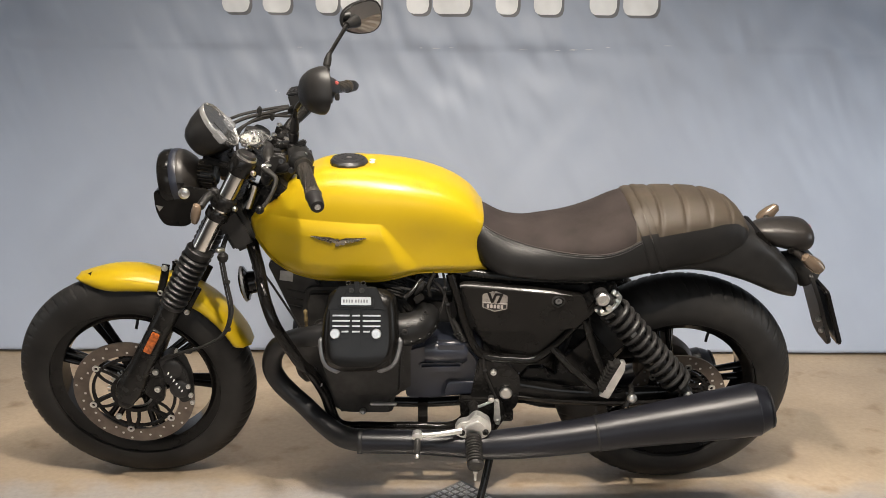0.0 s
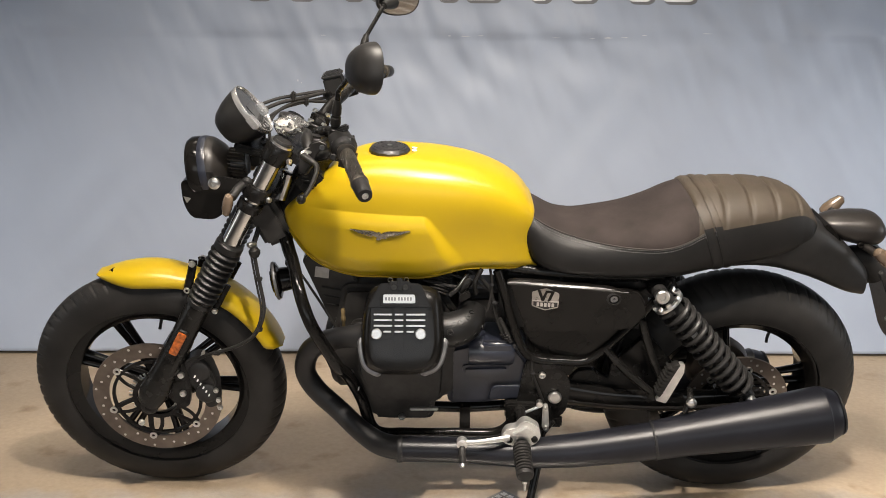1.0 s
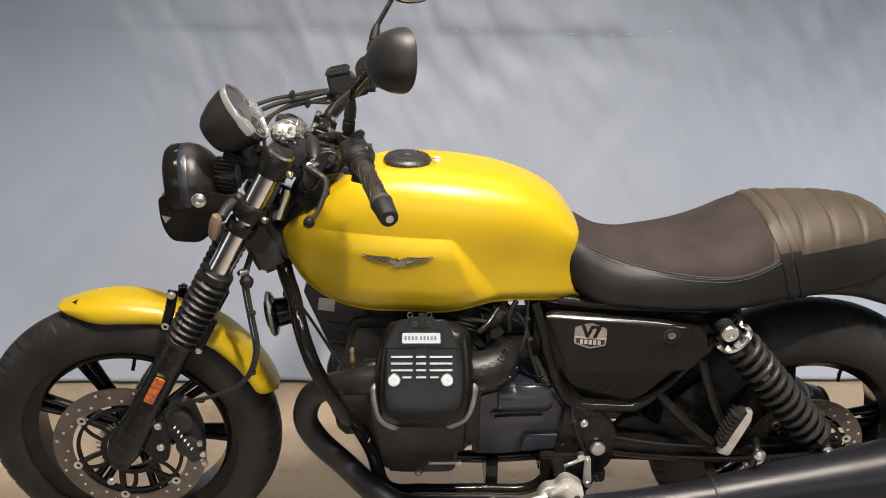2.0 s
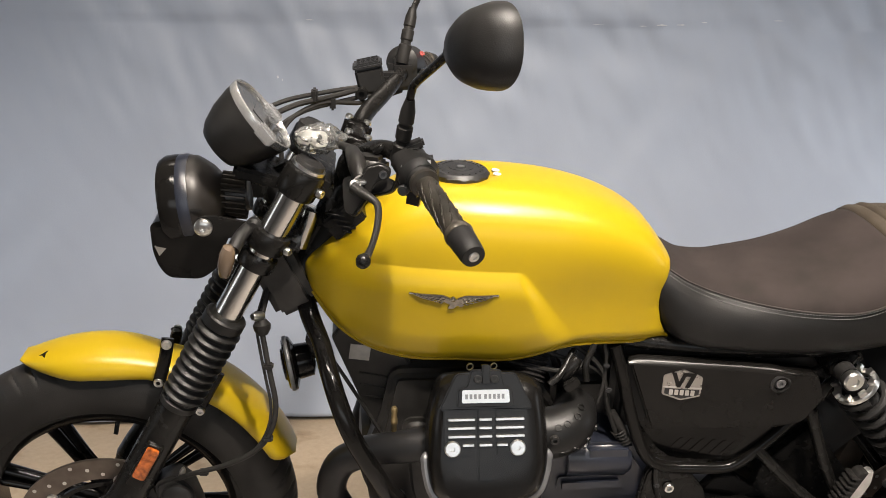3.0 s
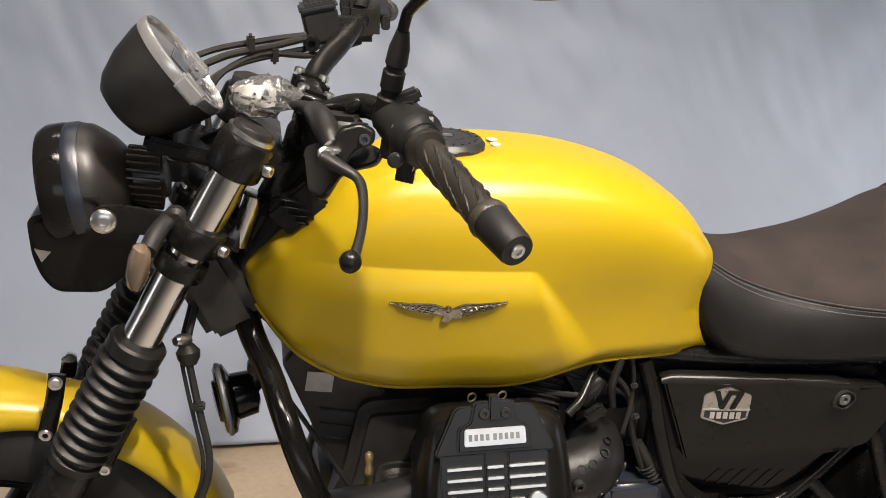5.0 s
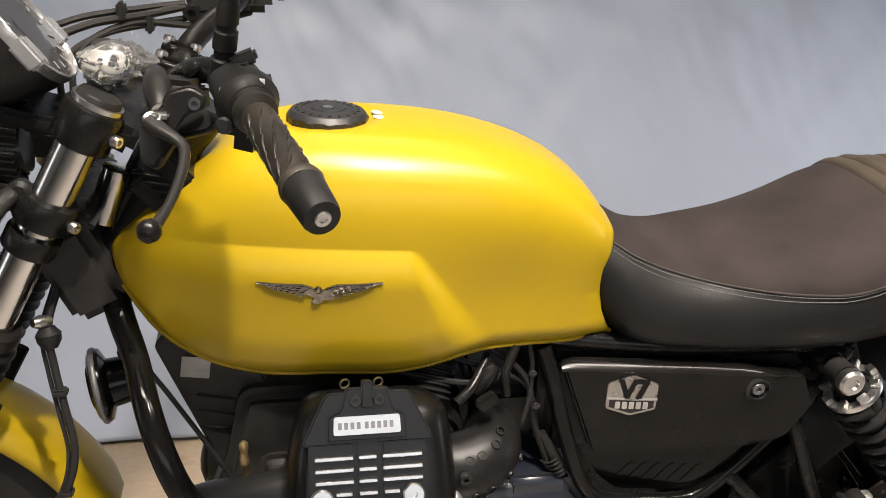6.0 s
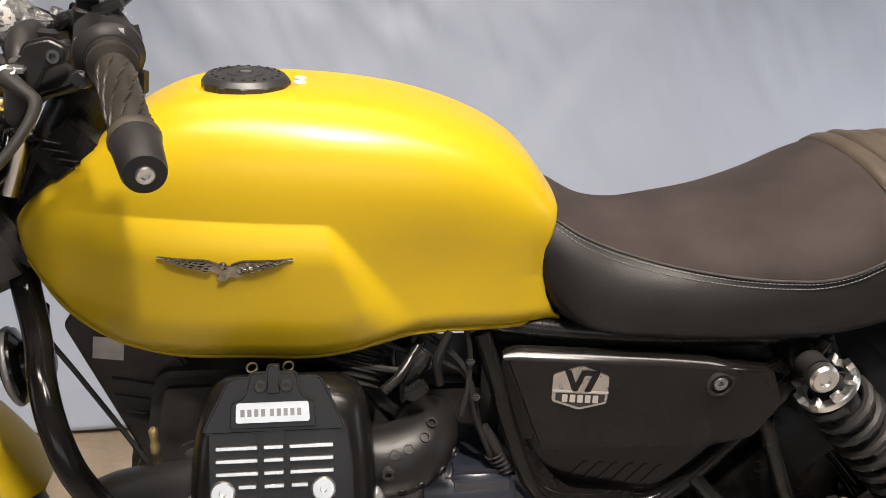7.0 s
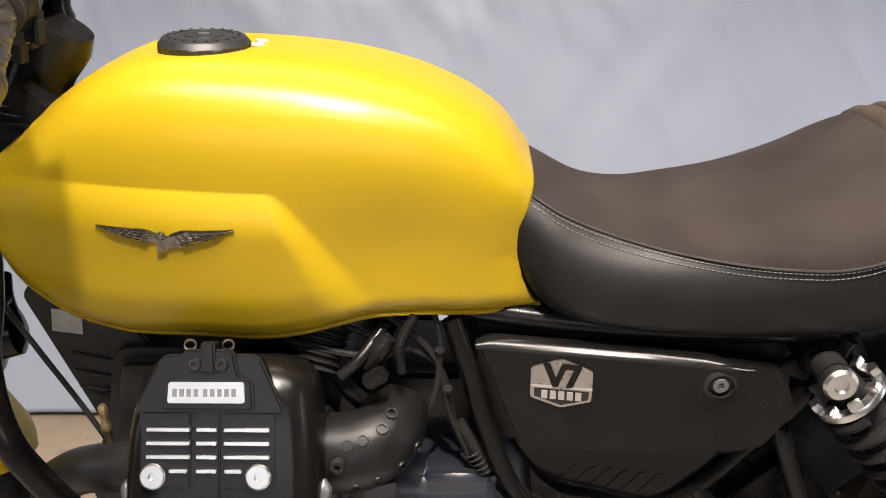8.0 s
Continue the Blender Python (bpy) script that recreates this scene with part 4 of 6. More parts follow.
def tank():
    xs = list(np.linspace(-0.384, -0.33, 14)) + list(np.linspace(-0.327, 0.16, 150)) + list(np.linspace(0.163, 0.199, 14))
    loops = []
    for x in xs:
        zt, zb, hw = smooth_at(TANK_TOP, x), smooth_at(TANK_LOW, x), smooth_at(TANK_HALF, x)
        zc = zb + (zt - zb) * 0.52
        r = min(0.026, (zc - zb) * 0.8, hw * 0.5)
        half = []
        e = 2 / 3.3
        for h in list(np.cos(np.linspace(0, 0.9, 24)) ** e) + list(np.linspace(0.69, 0.0, 56)):
            half.append((hw * max(0, 1 - h ** (2 / e)) ** (e / 2), zc + (zt - zc) * h))
        half += [(hw * (1 - 0.02 * k), zc + (zb + r - zc) * k) for k in np.linspace(0.03, 1, 60)]
        half += [(hw * 0.98 - r + r * math.cos(t), zb + r - r * math.sin(t)) for t in np.linspace(0.2, math.pi / 2, 8)]
        half += [((hw * 0.98 - r) * k, zb) for k in (0.7, 0.35)]
        out = []
        for y, z in half:
            side = step(0.72, 0.97, y / hw)
            ridge = 0.7905 - 0.03 * (x + 0.066)
            left, right = -0.062 + (0.787 - z) * 0.42, -0.046 + (0.787 - z) * 0.78
            rise = min(max((ridge + 0.002 - z) / 0.042, 0), 1)
            fall = min(max((right - x) / (right - left), 0), 1)
            edge = rise * (2 - rise) * fall * fall * (3 - 2 * fall)
            swell = edge * step(-0.37, -0.25, x) * side * (0.3 + 0.7 * step(zb - 0.01, zb + 0.06, z))
            knee = math.exp(-((x - 0.06) / 0.07) ** 2 - ((z - 0.73) / 0.06) ** 2) * side
            z -= 0.007 * (1 - step(0.040, 0.066, math.hypot(x + 0.139, y))) * (z > 0.85)
            out.append((y + 0.0135 * swell - 0.005 * knee, z, x + curve_at(TANK_BACK, z) * max(0, (x - 0.09) / 0.10) ** 2))
        loop = [(u, -y, z) for y, z, u in out] + [(x, 0, zb)] + [(u, y, z) for y, z, u in reversed(out[1:])]
        loops.append(loop)
    return rings(loops)


tank_ob = part("fuel_tank", tank(), YELLOW, bike, "satin yellow sculpted steel fuel tank", 50)
for sgn in (-1, 1):
    part("seam_flange", sweep([(x, sgn * (smooth_at(TANK_HALF, x) - 0.015), smooth_at(TANK_LOW, x) + 0.0020) for x in np.linspace(-0.372, 0.196, 40)] + [(0.204, sgn * 0.076, 0.6530)], 0.0034, 8, 2), YELLOW, tank_ob)
tank_tree = BVHTree.FromPolygons([v.co.copy() for v in tank_ob.data.vertices], [tuple(q.vertices) for q in tank_ob.data.polygons])


def tank_side(x, z, off=0.0):
    """A place on the left flank, off metres out from it."""
    return tank_tree.ray_cast(Vector((x, -0.5, z)), Vector((0, 1, 0)))[0] + Vector((0, -off, 0))


cap = part("fuel_cap", lathe([(0.035, -0.022), (0.0405, -0.012), (0.0455, 0.001), (0.0462, 0.010), (0.0415, 0.0155), (0.030, 0.0175), (0.0295, 0.0165), (0.020, 0.017), (0.0195, 0.018), (0.008, 0.018), (0.007, 0.016)], (-0.139, 0, 0.8995), (0.03, 0, 1), 56), DARKGREY, tank_ob, "black knurled fuel cap")
for a in np.linspace(0, 2 * math.pi, 12, endpoint=False):
    part("cap_lobe", lathe([(0.0080, -0.014), (0.0108, 0.000), (0.0108, 0.009), (0.0075, 0.012)], (-0.139 + 0.0365 * math.cos(a), 0.0365 * math.sin(a), 0.8995 - 0.03 * 0.0345 * math.cos(a)), (0.03, 0, 1), 14), DARKGREY, cap)
part("cap_lock", join(lathe([(0.0065, 0.014), (0.0065, 0.0185), (0.002, 0.0188)], (-0.139, 0, 0.8995), (0.03, 0, 1), 16)), STEEL, cap)
part("cap_dot", join(*[lathe([(0.0017, 0.0155), (0.0017, 0.0171)], (-0.139 + 0.0355 * math.cos(a), 0.0355 * math.sin(a), 0.8998 - 0.03 * 0.034 * math.cos(a)), (0.03, 0, 1), 8) for a in np.linspace(0, 2 * math.pi, 20, endpoint=False)]), MATT, cap)
for y in (-0.012, 0.008):
    part("tank_sticker", lathe([(0.0065, 0), (0.0065, 0.0012)], (-0.0815, y, 0.9085 - abs(y) * 0.03), (0.1, 0, 1), 18), WHITE, tank_ob, "small round white sticker")


def emblem():
    """A winged emblem in relief: two spread wings of layered feathers and a body."""
    out = []

    def at(a, b, h):
        return tank_side(-0.157 + a, 0.755 + b, h)

    for s in (-1, 1):
        top = [(0.006, 0.0005), (0.018, 0.0045), (0.034, 0.0050), (0.050, 0.0058), (0.067, 0.0072)]
        low = [(0.006, -0.013), (0.016, -0.011), (0.032, -0.0045), (0.050, 0.0022), (0.067, 0.0050)]
        if s < 0:
            low = [(0.006, -0.013), (0.016, -0.0085), (0.032, -0.0030), (0.050, 0.0020), (0.067, 0.0050)]
        loops = []
        for (a0, b0), (a1, b1) in zip(top, low):
            b1 = b0 + (b1 - b0) * 0.78
            loops.append([at(s * a0, b0, 0.0), at(s * a0, b0, 0.0020), at(s * a1, b1 * 0.6 + b0 * 0.4, 0.0024), at(s * a1, b1, 0.0014), at(s * a1, b1, 0.0)])
        out.append(rings(loops))
        out.append(sweep([at(s * a, b + 0.0004, 0.0022) for a, b in top], [0.0012, 0.0014, 0.0013, 0.0011, 0.0008], 6, 4))
        for row in range(3):
            for i in range(7 - row):
                a = 0.012 + i * 0.0066 + row * 0.002
                t = curve_at([(q[0], q[1]) for q in top], a)
                l = curve_at([(q[0], q[1]) for q in low], a)
                b = t + (l - t) * (0.18 + 0.27 * row)
                out.append(sweep([at(s * a, b, 0.0022), at(s * (a + 0.003), b - 0.0018, 0.0028), at(s * (a + 0.0075), b - 0.0016 + i * 0.0003, 0.0022)], [0.0006, 0.0013, 0.0006], 5, 3))
    out.append(slab(rounded([(-0.008, -0.001), (0.008, 0.0), (0.011, -0.007), (0.017, -0.011), (0.010, -0.013), (0.004, -0.011), (0.000, -0.016), (-0.009, -0.016), (-0.009, -0.013), (-0.006, -0.010)], 0.002), at(0, 0, -0.0010), (1, 0, 0), (0, -0.02, 1), 0.0042, 0.0012))
    out.append(lathe([(0.004, 0), (0.0045, 0.003), (0.002, 0.005)], at(-0.002, 0.001, 0.003), LEFT, 10))
    return join(*out)


part("wing_emblem", emblem(), EMBLEM, tank_ob, "dark chrome winged emblem")

# ---- seat ----
SEAT_TOP = [(0.160, 0.803), (0.185, 0.797), (0.205, 0.785), (0.25, 0.759), (0.298, 0.750), (0.35, 0.755), (0.416, 0.767), (0.481, 0.791), (0.53, 0.816), (0.57, 0.829), (0.65, 0.837), (0.72, 0.837), (0.77, 0.831), (0.815, 0.813), (0.845, 0.784), (0.863, 0.753), (0.870, 0.737)]
SEAT_LOW = [(0.160, 0.748), (0.172, 0.716), (0.181, 0.684), (0.204, 0.651), (0.240, 0.635), (0.30, 0.629), (0.395, 0.626), (0.486, 0.627), (0.54, 0.631), (0.588, 0.642), (0.676, 0.655), (0.774, 0.676), (0.84, 0.700), (0.870, 0.722)]
SEAT_HALF = [(0.160, 0.080), (0.185, 0.098), (0.208, 0.112), (0.24, 0.123), (0.30, 0.133), (0.40, 0.146), (0.50, 0.150), (0.58, 0.146), (0.68, 0.132), (0.76, 0.118), (0.81, 0.100), (0.85, 0.078), (0.870, 0.045)]
SEAM = [(0.160, 0.785), (0.187, 0.775), (0.216, 0.758), (0.255, 0.741), (0.294, 0.731), (0.352, 0.724), (0.436, 0.7200), (0.482, 0.7220), (0.513, 0.729), (0.54, 0.740), (0.579, 0.760), (0.615, 0.764), (0.668, 0.771), (0.736, 0.779), (0.79, 0.784), (0.825, 0.776), (0.85, 0.757), (0.870, 0.731)]
GROOVES = (0.622, 0.684, 0.744, 0.802)


def seat_section(x, n=60):
    """The left half of the section, from the top of the seat down to its lower edge."""
    zt, zb, hw = smooth_at(SEAT_TOP, x), smooth_at(SEAT_LOW, x), smooth_at(SEAT_HALF, x)
    zc = zb + (zt - zb) * 0.36
    pts = []
    for i in range(n + 1):
        t = math.pi * i / n
        c, s = math.cos(t), math.sin(t)
        e = 2 / 2.5 if c > 0 else 2 / 3.0
        y = -hw * abs(s) ** e
        z = zc + (zt - zc if c > 0 else zc - zb) * math.copysign(abs(c) ** e, c)
        pts.append((y, z))
    return pts


def seat_rows(x, z0, z1, k):
    """k + 1 places down the section between two heights (None: the end)."""
    pts = seat_section(x)
    ys, zs = np.array([p[0] for p in pts]), np.array([p[1] for p in pts])
    i0 = 0 if z0 is None else np.interp(-z0, -zs, range(len(zs)))
    i1 = len(zs) - 1 if z1 is None else np.interp(-z1, -zs, range(len(zs)))
    idx = np.linspace(i0, i1, k + 1)
    return [(float(np.interp(i, range(len(zs)), ys)), float(np.interp(i, range(len(zs)), zs))) for i in idx]


def seat_skin(xs, upper, k, ribbed=False, inset=0.0):
    half = []
    for x in xs:
        zs = min(smooth_at(SEAM, x), smooth_at(SEAT_TOP, x) - 0.004)
        rows = seat_rows(x, None, zs, k) if upper else seat_rows(x, zs, None, k)
        puff = 0.0
        if ribbed:
            d = min(abs(x - g) for g in GROOVES)
            puff = -0.0095 * math.exp(-(d / 0.0055) ** 2) + 0.0020
        out = []
        for j, (y, z) in enumerate(rows):
            w = math.sin(math.pi * j / k) ** 0.3 if ribbed and j else (1.0 if j == 0 else 0.0)
            b = -0.0016 * math.exp(-((k - j) / 1.2) ** 2) if upper else -0.0016 * math.exp(-(j / 1.2) ** 2)
            hw = smooth_at(SEAT_HALF, x)
            out.append((x, y * (1 + (b + 0.3 * puff * w) / max(hw, 0.03)), z + puff * w * (1 - abs(y) / max(hw, 0.03) * 0.7) - inset))
        half.append(out)
    loops = []
    for row in half:
        other = [(x, -y, z) for x, y, z in row]
        loops.append((list(reversed(other)) + row[1:]) if upper else row + list(reversed(other))[1:])
    return rings(loops, caps=False, closed=False)


front_x = list(np.linspace(0.160, 0.20, 10)) + list(np.linspace(0.205, 0.585, 70))
rear_x = list(np.linspace(0.560, 0.80, 110)) + list(np.linspace(0.803, 0.870, 30))
all_x = list(np.linspace(0.160, 0.20, 10)) + list(np.linspace(0.205, 0.80, 80)) + list(np.linspace(0.804, 0.870, 26))
seat = part("seat", seat_skin(all_x, False, 16), VINYL, bike, "long stepped seat in brown suede and black vinyl", 60)
part("rider_cushion", seat_skin(front_x, True, 18), SUEDE, seat, "dark brown suede cushion", 60)
part("pillion_pad", seat_skin(rear_x, True, 18, True), LEATHER, seat, "bronze-brown tufted leather pad", 60)
part("seat_base", side_plate([(0.19, 0.70), (0.28, 0.645), (0.48, 0.642), (0.68, 0.675), (0.85, 0.725), (0.80, 0.78), (0.50, 0.76), (0.30, 0.73), (0.2, 0.75)], 0.07, -0.07, 0.01), MATT, seat)


def strap(lead, width, off, down=False):
    """A band over the seat, slanting back as it goes down."""
    loops = []
    for side in (0, width):
        row = []
        for i in range(61):
            x = 0.56
            for _ in range(6):
                pts = seat_section(x, 60)
                y, z = pts[min(i, 47)]
                x = lead + side + 0.36 * (0.832 - z)
            hw = smooth_at(SEAT_HALF, x)
            zc = 0.72
            d = Vector((0, y, (z - zc) * 1.2)).normalized()
            row.append(Vector((x, y, z)) + Vector((0, d.y, d.z)) * off)
            if i >= 47:
                break
        cut = 22
        loops.append(row[cut:] if down else [Vector((p.x, -p.y, p.z)) for p in reversed(row[:cut + 1])] + row[1:cut + 1])
    a, b = loops
    mid = [(p + q) / 2 + (((p + q) / 2) - Vector((((p + q) / 2).x, 0, 0.74))).normalized() * 0.0025 for p, q in zip(a, b)]
    inner_a = [p - (p - Vector((p.x, 0, 0.74))).normalized() * (off + 0.004) for p in a]
    inner_b = [p - (p - Vector((p.x, 0, 0.74))).normalized() * (off + 0.004) for p in b]
    return rings([inner_a, a, mid, b, inner_b], caps=False, closed=False)


for lead, width, off in ((0.546, 0.022, 0.003), (0.572, 0.018, 0.0025)):
    band = part("seat_strap", strap(lead, width, off), LEATHER, seat, "bronze-brown strap across the seat", 70)
    tab = strap(lead, width, off - 0.001, True)
    for geo in (tab, flip(tab)):
        part("strap_tab", geo, VINYL, band, "black end of the strap")
stitches = []
for row_off in (0.0030, 0.0078):
    x = 0.192
    while x < 0.60:
        for s in (-1, 1):
            z0, z1 = smooth_at(SEAM, x) - row_off, smooth_at(SEAM, x + 0.0031) - row_off
            p = seat_rows(x, z0, None, 1)[0]
            q = seat_rows(x + 0.0031, z1, None, 1)[0]
            stitches.append(sweep([(x, s * (p[0] - 0.0002), p[1]), (x + 0.0031, s * (q[0] - 0.0002), q[1])], 0.0006, 5, 1))
        x += 0.0047
tagged(part("stitching", join(*stitches), THREAD, seat, "double row of grey stitches"), kind="stuff")
for geo in [sweep([(x, s * (seat_rows(x, smooth_at(SEAM, x), None, 1)[0][0] - 0.0005), smooth_at(SEAM, x)) for x in np.linspace(0.19, 0.60, 30)], 0.0015, 6, 2) for s in (-1, 1)]:
    part("seat_piping", geo, PIPING, seat)

# ---- tail ----
TAIL = [(0.46, 0.632, 0.660, 0.120), (0.55, 0.640, 0.690, 0.122), (0.63, 0.647, 0.720, 0.116), (0.70, 0.648, 0.745, 0.110), (0.775, 0.637, 0.765, 0.102), (0.83, 0.620, 0.766, 0.095), (0.862, 0.609, 0.756, 0.090), (0.90, 0.593, 0.732, 0.084), (0.94, 0.575, 0.698, 0.076), (0.975, 0.562, 0.664, 0.068), (1.003, 0.557, 0.632, 0.060)]


def tail_shell():
    loops = []
    for x, zb, zt, hw in [[smooth_at([(r[0], r[c]) for r in TAIL], x) if c else x for c in range(4)] for x in np.linspace(0.46, 1.003, 40)]:
        zc = (zb + zt) / 2
        loops.append([(x, hw * math.copysign(abs(math.sin(t)) ** 0.6, math.sin(t)), zc + (zt - zb) / 2 * math.copysign(abs(math.cos(t)) ** 0.7, math.cos(t))) for t in np.linspace(0, 2 * math.pi, 40, endpoint=False)])
    return rings(loops)


tail = part("rear_fender", tail_shell(), MATT, bike, "matt black plastic tail and rear mudguard", 60)
TLS = [(0.880, 0.733, 0.006, 0.012), (0.892, 0.732, 0.016, 0.030), (0.915, 0.729, 0.027, 0.045), (0.95, 0.725, 0.035, 0.055), (0.985, 0.722, 0.039, 0.060), (1.01, 0.720, 0.039, 0.058), (1.026, 0.718, 0.033, 0.050), (1.033, 0.717, 0.025, 0.042)]
tl_loops = [[(x, w * math.sin(t), z + h * math.copysign(abs(math.cos(t)) ** 0.8, math.cos(t))) for t in np.linspace(0, 2 * math.pi, 36, endpoint=False)] for x, z, h, w in [[x] + [smooth_at([(r[0], r[c]) for r in TLS], x) for c in (1, 2, 3)] for x in np.linspace(0.880, 1.033, 26)]]
tl = part("tail_lamp", rings(tl_loops), BRONZE, bike, "teardrop dark grey tail lamp")
part("lamp_lens", lathe([(0.030, 0), (0.029, 0.004), (0.02, 0.006)], (1.0270, 0, 0.717), (1, 0, -0.05), 30), RED, tl)
part("lamp_gasket", side_plate([(0.872, 0.742), (0.888, 0.750), (0.925, 0.706), (0.912, 0.696)], 0.06, -0.06, 0.004), GLOSS, tl)
part("lamp_screw", bolt((0.972, -0.052, 0.696), LEFT, 0.008, 0.006), GLOSS, tl)
for y, lift in ((-1, 0.0), (1, 0.045)):
    ri = part("rear_indicator", join(sweep([(0.985 - lift, y * 0.045, 0.690), (0.993 - lift, y * 0.070, 0.688 + lift * 0.7), (0.998 - lift, y * 0.088, 0.686 + lift)], 0.009, 12)), BRONZE, bike, "slim bronze tinted rear turn signal")
    geo = lathe([(0.004, -0.030), (0.012, -0.024), (0.017, -0.004), (0.018, 0.018), (0.014, 0.032), (0.004, 0.038)], (0, 0, 0), (0.75, 0, -0.55), 22)
    part("indicator_lens", moved(geo, Matrix.Translation((1.008 - lift, y * 0.104, 0.686 + lift * 1.15)) @ Matrix.Rotation(radians(100) if y > 0 else 0, 4, "Y")), SMOKE, ri)
PU = Vector((-0.37, 0, 0.929))
holder = part("plate_holder", join(slab(rounded([(-0.040, 0), (0.040, 0), (0.056, -0.06), (0.056, -0.20), (0.035, -0.220), (-0.035, -0.220), (-0.056, -0.20), (-0.056, -0.06)], 0.012), (1.048, 0, 0.622), (0, 1, 0), PU, -0.010, 0.002), sweep([(0.945, 0, 0.635), (1.01, 0, 0.640), (1.055, 0, 0.600)], [0.030, 0.030, 0.035], 14)), RUBBER, bike, "black empty number plate holder")
part("plate_frame", slab(rounded([(-0.064, -0.045), (0.064, -0.045), (0.064, -0.212), (-0.064, -0.212)], 0.008), (1.058, 0, 0.624), (0, 1, 0), PU, 0.014, 0.004), GLOSS, holder)
part("plate_lamp", block((1.026, 0, 0.668), (0.045, 0.06, 0.020), Matrix.Rotation(radians(25), 4, "Y"), 0.005), MATT, holder)
for z in (-0.13, -0.165):
    part("holder_bolt", bolt(Vector((1.034, -0.045, 0.618)) + PU * z, (-1, -0.6, 0.2), 0.007, 0.008), STEEL, holder)

# ---- frame ----
for s in (-1, 1):
    part("downtube", sweep([(-0.392, s * 0.028, 0.735), (-0.378, s * 0.060, 0.690), (-0.358, s * 0.110, 0.662), (-0.344, s * 0.158, 0.634), (-0.330, s * 0.187, 0.600), (-0.3135, s * 0.202, 0.560), (-0.295, s * 0.199, 0.518), (-0.276, s * 0.190, 0.475), (-0.258, s * 0.174, 0.430), (-0.238, s * 0.142, 0.385), (-0.212, s * 0.105, 0.300), (-0.180, s * 0.105, 0.208), (-0.10, s * 0.106, 0.201), (0.02, s * 0.106, 0.201), (0.125, s * 0.106, 0.203), (0.175, s * 0.106, 0.25)], [0.016, 0.0155] + [0.0145] * 10 + [0.0125] * 4, 18), GLOSS, bike, "gloss black frame downtube")
    part("rear_loop", sweep([(0.112, s * 0.098, 0.645), (0.128, s * 0.104, 0.595), (0.148, s * 0.108, 0.525), (0.176, s * 0.112, 0.450), (0.208, s * 0.114, 0.420), (0.27, s * 0.115, 0.413), (0.335, s * 0.115, 0.415), (0.382, s * 0.115, 0.455), (0.43, s * 0.115, 0.510), (0.478, s * 0.116, 0.570), (0.51, s * 0.118, 0.635)], 0.0105, 14), GLOSS, bike, "gloss black rear frame tube")
    part("seat_rail", sweep([(0.05, s * 0.07, 0.660), (0.20, s * 0.085, 0.640), (0.35, s * 0.10, 0.634), (0.50, s * 0.11, 0.640)], 0.013, 12), BLACK, bike)
    part("shock_mount", join(lathe([(0.022, -0.045), (0.024, 0.0), (0.018, 0.012)], (0.484, s * 0.118, 0.615), (0, s, 0), 20), side_plate([(0.44, 0.60), (0.52, 0.64), (0.54, 0.60), (0.50, 0.57)], s * 0.112 + 0.006, s * 0.112 - 0.006, 0.002)), BLACK, bike)
    part("peg_hanger", join(sweep([(0.375, s * 0.118, 0.450), (0.43, s * 0.135, 0.395), (0.505, s * 0.150, 0.335)], 0.010, 12), sweep([(0.455, s * 0.118, 0.530), (0.485, s * 0.135, 0.440), (0.53, s * 0.150, 0.345)], 0.010, 12), block((0.525, s * 0.155, 0.338), (0.085, 0.018, 0.024), Matrix.Rotation(radians(6), 4, "Y"), 0.005)), BLACK, bike)
    peg = part("passenger_peg", slab(rounded([(-0.016, 0), (0.014, 0), (0.018, 0.09), (0.008, 0.115), (-0.006, 0.112)], 0.006), (0.508, s * 0.172 + 0.008, 0.338), (0.88, 0, -0.30), (0.34, 0, 0.94), 0.016, 0.003), ALLOY, bike, "folded alloy passenger foot peg")
    part("peg_rubber", slab(rounded([(-0.026, 0.018), (-0.012, 0.014), (-0.004, 0.112), (-0.018, 0.105)], 0.004), (0.508, s * 0.172 + 0.012, 0.338), (0.88, 0, -0.30), (0.34, 0, 0.94), 0.024, 0.003), RUBBER, peg)
    for i in range(8):
        b = 0.025 + 0.0095 * i
        part("rubber_rib", slab([(-0.030, b), (-0.010, b), (-0.010, b + 0.005), (-0.030, b + 0.005)], (0.508, s * 0.172 + 0.014, 0.338), (0.88, 0, -0.30), (0.34, 0, 0.94), 0.028, 0.001), RUBBER, peg)
    part("peg_bolt", lathe([(0.009, 0), (0.0125, 0.004), (0.0125, 0.011), (0.008, 0.016), (0.003, 0.017)], (0.574, s * 0.192, 0.350), (0, s, 0), 20), STEEL, bike)
    arm = part("swingarm", join(sweep([(0.255, s * 0.088, 0.318), (0.40, s * 0.098, 0.300), (0.56, s * 0.106, 0.298), (0.735, s * 0.108, 0.306)], [0.036, 0.030, 0.030, 0.026], 14, 6, squash=0.6, up=(0, 1, 0)), block((0.745, s * 0.108, 0.306), (0.07, 0.036, 0.052), bevel=0.008)), GLOSS, bike)
    part("swingarm_web", side_plate(rounded([(0.213, 0.375), (0.277, 0.372), (0.294, 0.334), (0.322, 0.369), (0.359, 0.372), (0.396, 0.348), (0.402, 0.390), (0.485, 0.474), (0.567, 0.373), (0.545, 0.272), (0.418, 0.257), (0.259, 0.264)], 0.006), s * 0.078 + 0.010, s * 0.078 - 0.010, 0.004), BLACK, arm)
    part("axle_nut", lathe([(0.017, 0), (0.017, 0.012), (0.009, 0.014), (0.008, 0.024)], (0.730, s * 0.126, 0.312), (0, s, 0), 6), STEEL, arm)
